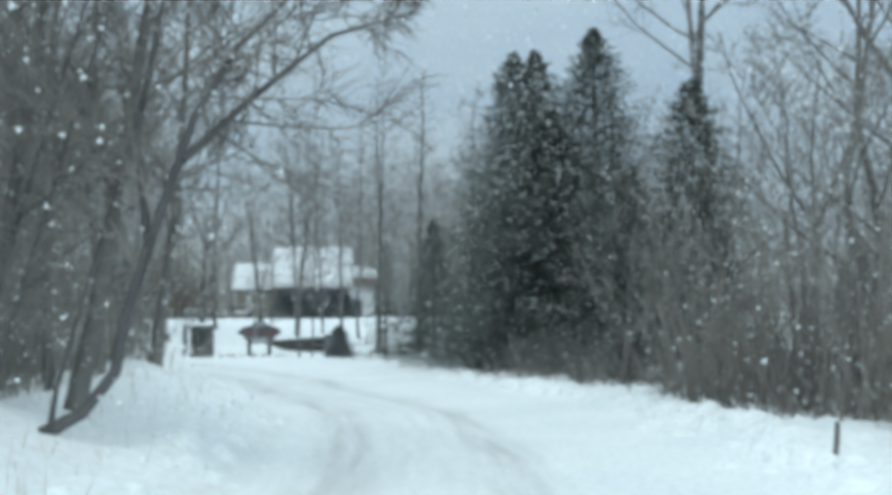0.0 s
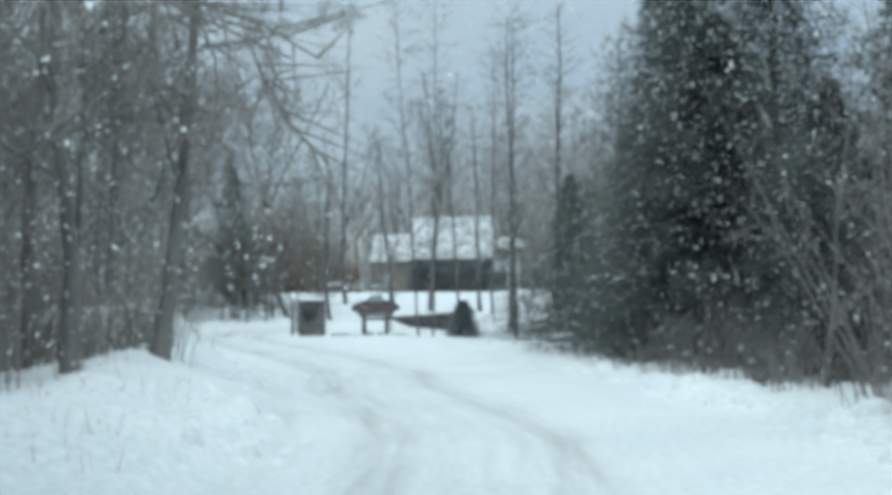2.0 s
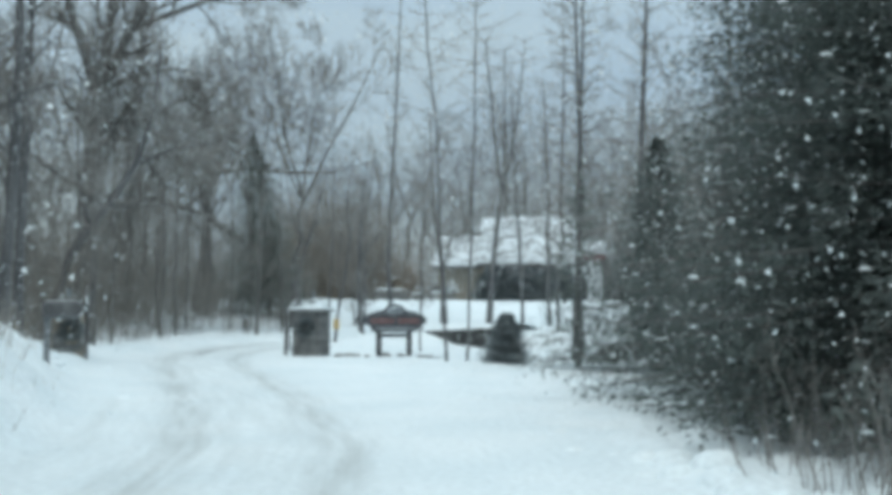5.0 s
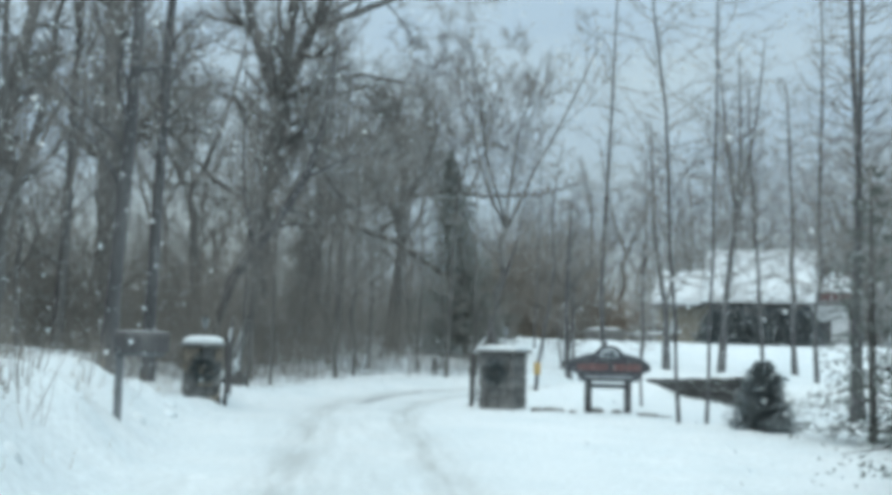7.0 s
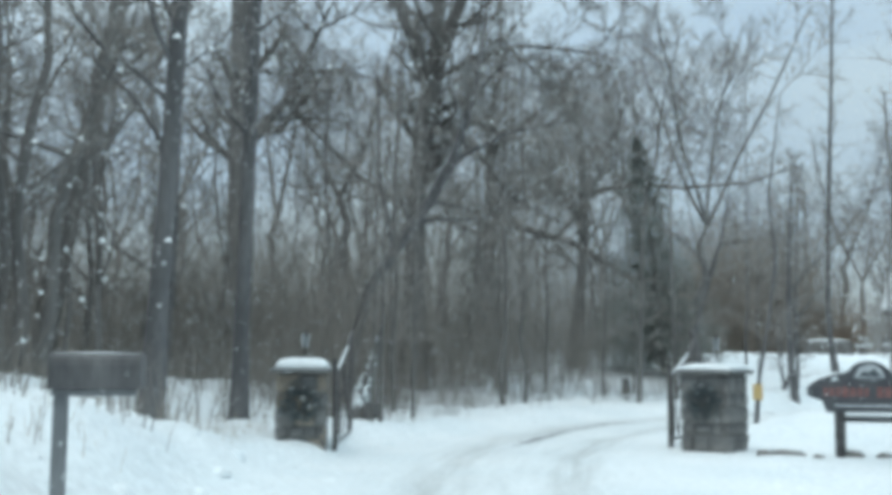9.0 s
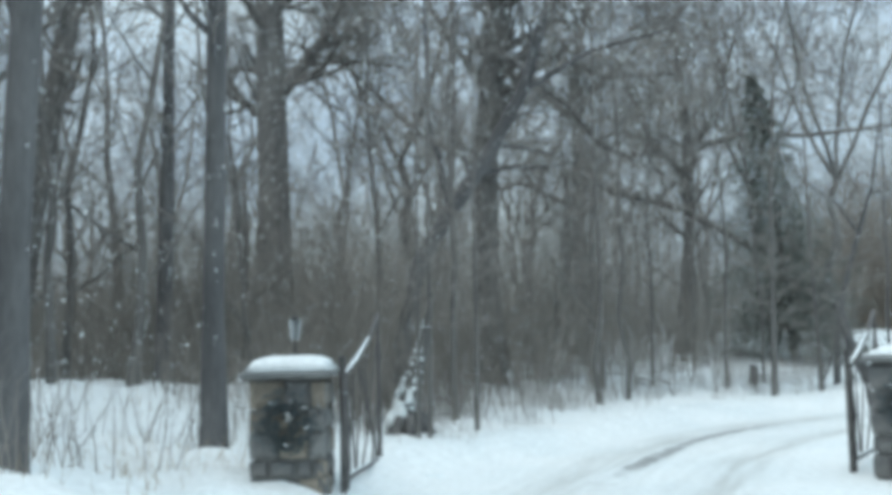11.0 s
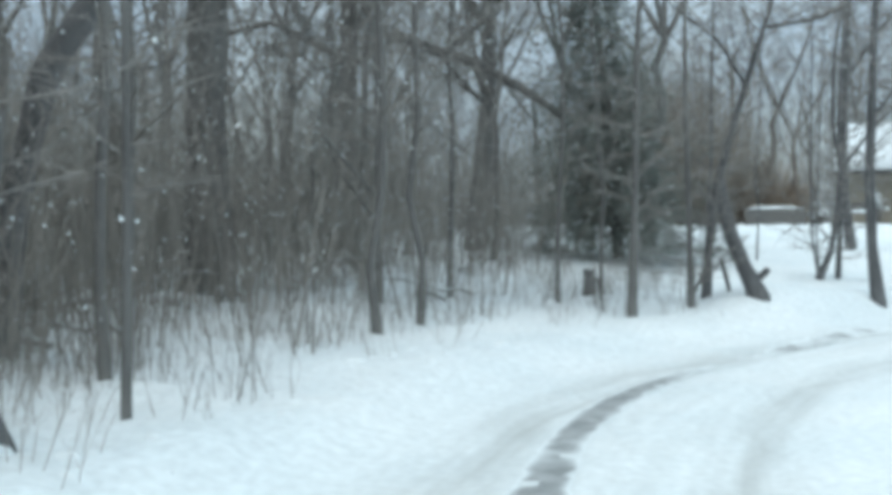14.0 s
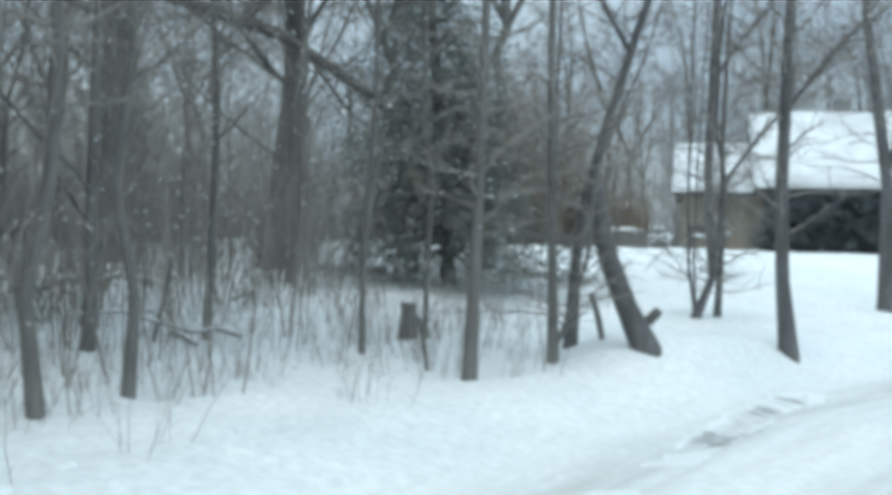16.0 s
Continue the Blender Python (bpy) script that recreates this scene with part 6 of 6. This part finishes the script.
def retaining_wall():
    t = thing("retaining_wall", pose(0, 0, 0), "low dark stone retaining wall under a snowy bank", "wall")
    rng = random.Random(9)
    a, b = Vector((8.5, 21.6, 0)), Vector((11.15, 18.88, 0))
    way = (b - a).normalized()
    ang = math.degrees(math.atan2(way.y, way.x))
    length = (b - a).length
    zt = 0.08
    back = Shape()
    back.v = [tuple(a + way * 0.0 + Vector((0, 0.12, zt - 0.5))), tuple(b + Vector((0, 0.12, zt - 0.5))), tuple(b + Vector((0, 0.12, zt + 0.52))), tuple(a + Vector((0, 0.12, zt + 0.28)))]
    back.v += [(x + 0.2, y + 0.2, z) for x, y, z in back.v]
    back.f = [(0, 1, 2, 3), (7, 6, 5, 4), (0, 4, 5, 1), (1, 5, 6, 2), (2, 6, 7, 3), (3, 7, 4, 0)]
    part("core", back, DARK_STONE, t)
    for c in range(4):
        pos = 0.0
        while pos < length - 0.1:
            w = min(rng.uniform(0.25, 0.55), length - pos)
            z = zt - 0.30 + c * 0.19 + 0.24 * (pos / length) * (c / 4)
            ob = part("stone", stone_mesh(rng, w - 0.015, 0.175, 0.12, DARK_STONE), None, t)
            ob.matrix_basis = pose(*(a + way * (pos + w / 2)), 0, 0, ang) @ pose(0, 0.03, z)
            pos += w
    sn = Shape()
    n = 16
    for j, (off, up) in enumerate(((0.02, 0.0), (0.10, 0.10), (0.5, 0.14), (1.6, 0.05), (3.0, -0.7))):
        for i in range(n + 1):
            u = i / n
            p = a + way * (length * u)
            nrm = Vector((-way.y, way.x, 0))
            sn.v.append((p.x + nrm.x * off, p.y + nrm.y * off, zt + 0.32 + 0.24 * u + up + 0.02 * math.sin(i * 1.9)))
    for j in range(4):
        for i in range(n):
            q = j * (n + 1) + i
            sn.f.append((q, q + 1, q + n + 2, q + n + 1))
    part("snow", sn, SNOW, t, "snow lying over the wall", True)
    # drift that climbs the wall towards its low end
    dr = Shape()
    for off, k in ((0.12, 1.0), (-0.10, 1.0), (-0.35, 0.9), (-0.9, 0.55), (-1.7, 0.15), (-2.3, -0.1)):
        for i in range(n + 1):
            u = i / n
            p = a + way * ((length + 0.5) * u - 0.5)
            bare = 0.02 + 0.80 * smooth01(0.0, 0.75, u)
            q = (p.x + nrm.x * off, p.y + nrm.y * off)
            low = gz(*q) - 0.06
            dr.v.append((q[0], q[1], low + max(0.0, zt + 0.32 + 0.24 * u - bare - low) * k - 0.04 * (k < 0)))
    for j in range(5):
        for i in range(n):
            q = j * (n + 1) + i
            dr.f.append((q, q + n + 1, q + n + 2, q + 1))
    part("drift", dr, SNOW, t, "smooth snow drift banked against the wall", True)


retaining_wall()


# ---- fallen limbs with snow ----
def fallen_limb(x, y, turn, tilt, length, r, seed):
    rng = random.Random(seed)
    t = thing("fallen_limb", pose(x, y, gz(x, y) + 0.06, 0, 0, turn), "fallen bare limb with a line of snow along it", "branch", "fallen limbs")
    pts = [(length * i / 6, 0.12 * math.sin(i * 1.3 + seed), tilt * length * i / 6 + 0.05 * math.sin(i * 2.1)) for i in range(7)]
    s = Shape()
    s.tube(pts, [r * (1 - 0.7 * i / 6) for i in range(7)], 6)
    part("limb", s, BARK, t)
    c = Shape()
    c.tube([(x0, y0, z0 + r * (1 - 0.7 * i / 6) * 0.8) for i, (x0, y0, z0) in enumerate(pts)], [r * 0.8 * (1 - 0.6 * i / 6) for i in range(7)], 5)
    part("snow", c, SNOW, t, "line of white snow", True)


lrng = random.Random(14)
for i in range(24):
    lx, ly = lrng.uniform(-9, 0), lrng.uniform(16, 36)
    if float(road_side(np.array([lx]), np.array([ly]))[0]) < -5.2:
        fallen_limb(lx, ly, lrng.uniform(0, 360), lrng.uniform(0, 0.22), lrng.uniform(1.0, 2.6), lrng.uniform(0.02, 0.045), i)


# ---- snow lumps, tyre track and falling flakes ----
def snow_lumps():
    rng = random.Random(21)
    s = Shape()
    for i in range(420):
        y = rng.uniform(-34, 24)
        side = rng.choice((-1, 1))
        if side > 0 and y > -5:
            continue
        k = rng.gauss(3.0, 0.5) * side
        i0 = int(np.clip(np.searchsorted(RY, y) - 1, 0, len(RY) - 2))
        f = (y - RY[i0]) / (RY[i0 + 1] - RY[i0])
        x = RX[i0] + f * (RX[i0 + 1] - RX[i0]) + k
        r = rng.uniform(0.03, 0.13) * (0.5 if rng.random() < 0.6 else 1.0 + 0.5 * (side > 0))
        low = min(gz(x + r, y), gz(x - r, y), gz(x, y)) - 0.03
        s.lump((x, y, low), r * 1.3, r, gz(x, y) - low + r * 0.3, rng, 3, 7)
    for i in range(190):
        y = rng.uniform(-29, -7)
        side = 1 if i % 3 else -1
        k = rng.gauss(3.05, 0.22) * side
        i0 = int(np.clip(np.searchsorted(RY, y) - 1, 0, len(RY) - 2))
        f = (y - RY[i0]) / (RY[i0 + 1] - RY[i0])
        x = RX[i0] + f * (RX[i0 + 1] - RX[i0]) + k * 1.04
        r = rng.uniform(0.10, 0.24) * (1.0 if side > 0 else 0.7)
        low = min(gz(x + r * 1.4, y), gz(x - r * 1.4, y), gz(x, y)) - 0.05
        s.lump((x, y, low), r * rng.uniform(0.9, 1.5), r, gz(x, y) - low + r * rng.uniform(0.25, 0.6), rng, 4, 9)
    tagged(new("snow_lumps", s.mesh("snow_lumps", SNOW, True)), "broken lumps of ploughed snow along the road banks", "snow", kind="stuff")


snow_lumps()


def track(name, line, width, seed, label, patch=0.0):
    """A worn wheel track: a thin ragged strip of slush pressed into the packed snow, fading out to its edges."""
    rng = random.Random(seed)
    pts = [Vector((x, y, 0)) for x, y in line]
    fine = []
    for i in range(len(pts) - 1):
        n = max(2, int((pts[i + 1] - pts[i]).length / 0.06))
        fine += [pts[i].lerp(pts[i + 1], k / n) for k in range(n)]
    ker = np.ones(21) / 21
    xs = np.convolve(np.pad(np.array([p.x for p in fine]), 10, mode="edge"), ker, "valid")
    ys = np.convolve(np.pad(np.array([p.y for p in fine]), 10, mode="edge"), ker, "valid")
    n, cols = len(xs), 9
    verts, wear, faces = [], [], []
    ragged, gap = 1.0, 1.0
    for i in range(n):
        j = min(i, n - 2)
        d = Vector((xs[j + 1] - xs[j], ys[j + 1] - ys[j], 0)).normalized()
        ragged = 0.55 * ragged + 0.45 * rng.uniform(0.75, 1.25)
        gap = 0.82 * gap + 0.18 * (0.0 if rng.random() < patch else 1.0 + 1.6 * patch)
        fade = min(1.0, 5 * min(i, n - 1 - i) / n)
        for c in range(cols):
            u = c / (cols - 1) * 2 - 1
            x, y = xs[i] - d.y * u * width * ragged, ys[i] + d.x * u * width * ragged
            verts.append((x, y, gz(x, y) + 0.005))
            wear.append(max(0.0, (1 - abs(u) ** 2.4)) * fade * max(0.0, gap * 1.25 - 0.5 * patch))
    for i in range(n - 1):
        for c in range(cols - 1):
            a = i * cols + c
            faces.append((a, a + cols, a + cols + 1, a + 1))
    me = bpy.data.meshes.new(name)
    me.from_pydata(verts, [], faces)
    me.materials.append(SLUSH)
    me.attributes.new("wear", "FLOAT", "POINT").data.foreach_set("value", np.array(wear, np.float32))
    me.polygons.foreach_set("use_smooth", [True] * len(faces))
    tagged(new(name, me), label, "tyre track", kind="structure")


track("tyre_track", [(1.36, 11.0), (1.47, 13.0), (1.64, 15.6), (2.03, 17.4), (2.67, 19.0), (3.2, 19.95)], 0.17, 1, "dark worn wheel track on the packed snow", 0.3)
track("tyre_track", [(3.5, 20.4), (4.1, 21.4), (5.0, 23.0), (6.2, 24.6)], 0.2, 2, "patchy dark wheel track on the packed snow", 0.7)


def flakes():
    """Loose flakes in the air, thin and small, with a dense veil to imitate haze; none right in the way of the eye."""
    rng = np.random.default_rng(30)
    verts, faces, first = [], [], 0
    # the batch of 140000 is a veil added in place of haze
    for count, lo, hi, clear, y1 in ((13000, 0.017, 0.030, 1.7, 2.0), (11000, 0.012, 0.021, 1.8, 30.0), (140000, 0.010, 0.019, 3.6, 46.0), (7500, 0.021, 0.034, 2.6, -3.0)):
        y = rng.uniform(-29, y1, count)
        off = rng.uniform(-10, 11, count)
        z = rng.uniform(0.2, 8.0, count)
        x = np.interp(y, RY, RX) + off
        out = ~((np.abs(road_side(x, y)) < clear) & (z < 3.4))
        c = np.stack([x, y, z], 1)[out]
        n = len(c)
        u = rng.normal(size=(n, 3))
        u /= np.linalg.norm(u, axis=1)[:, None]
        w = np.cross(u, rng.normal(size=(n, 3)))
        w /= np.linalg.norm(w, axis=1)[:, None]
        r = rng.uniform(lo, hi, n)[:, None]
        verts += [c + u * r, c - u * r * 0.5 + w * r * 0.87, c - u * r * 0.5 - w * r * 0.87]
        i = first + np.arange(n)
        faces.append(np.stack([i, i + n, i + 2 * n], 1))
        first += 3 * n
    me = bpy.data.meshes.new("falling_snow")
    me.from_pydata(np.concatenate(verts).tolist(), [], np.concatenate(faces).tolist())
    me.materials.append(SNOW)
    tagged(new("falling_snow", me), "loose white snowflakes drifting down, with a fine veil imitating haze", "snow", kind="stuff")


flakes()
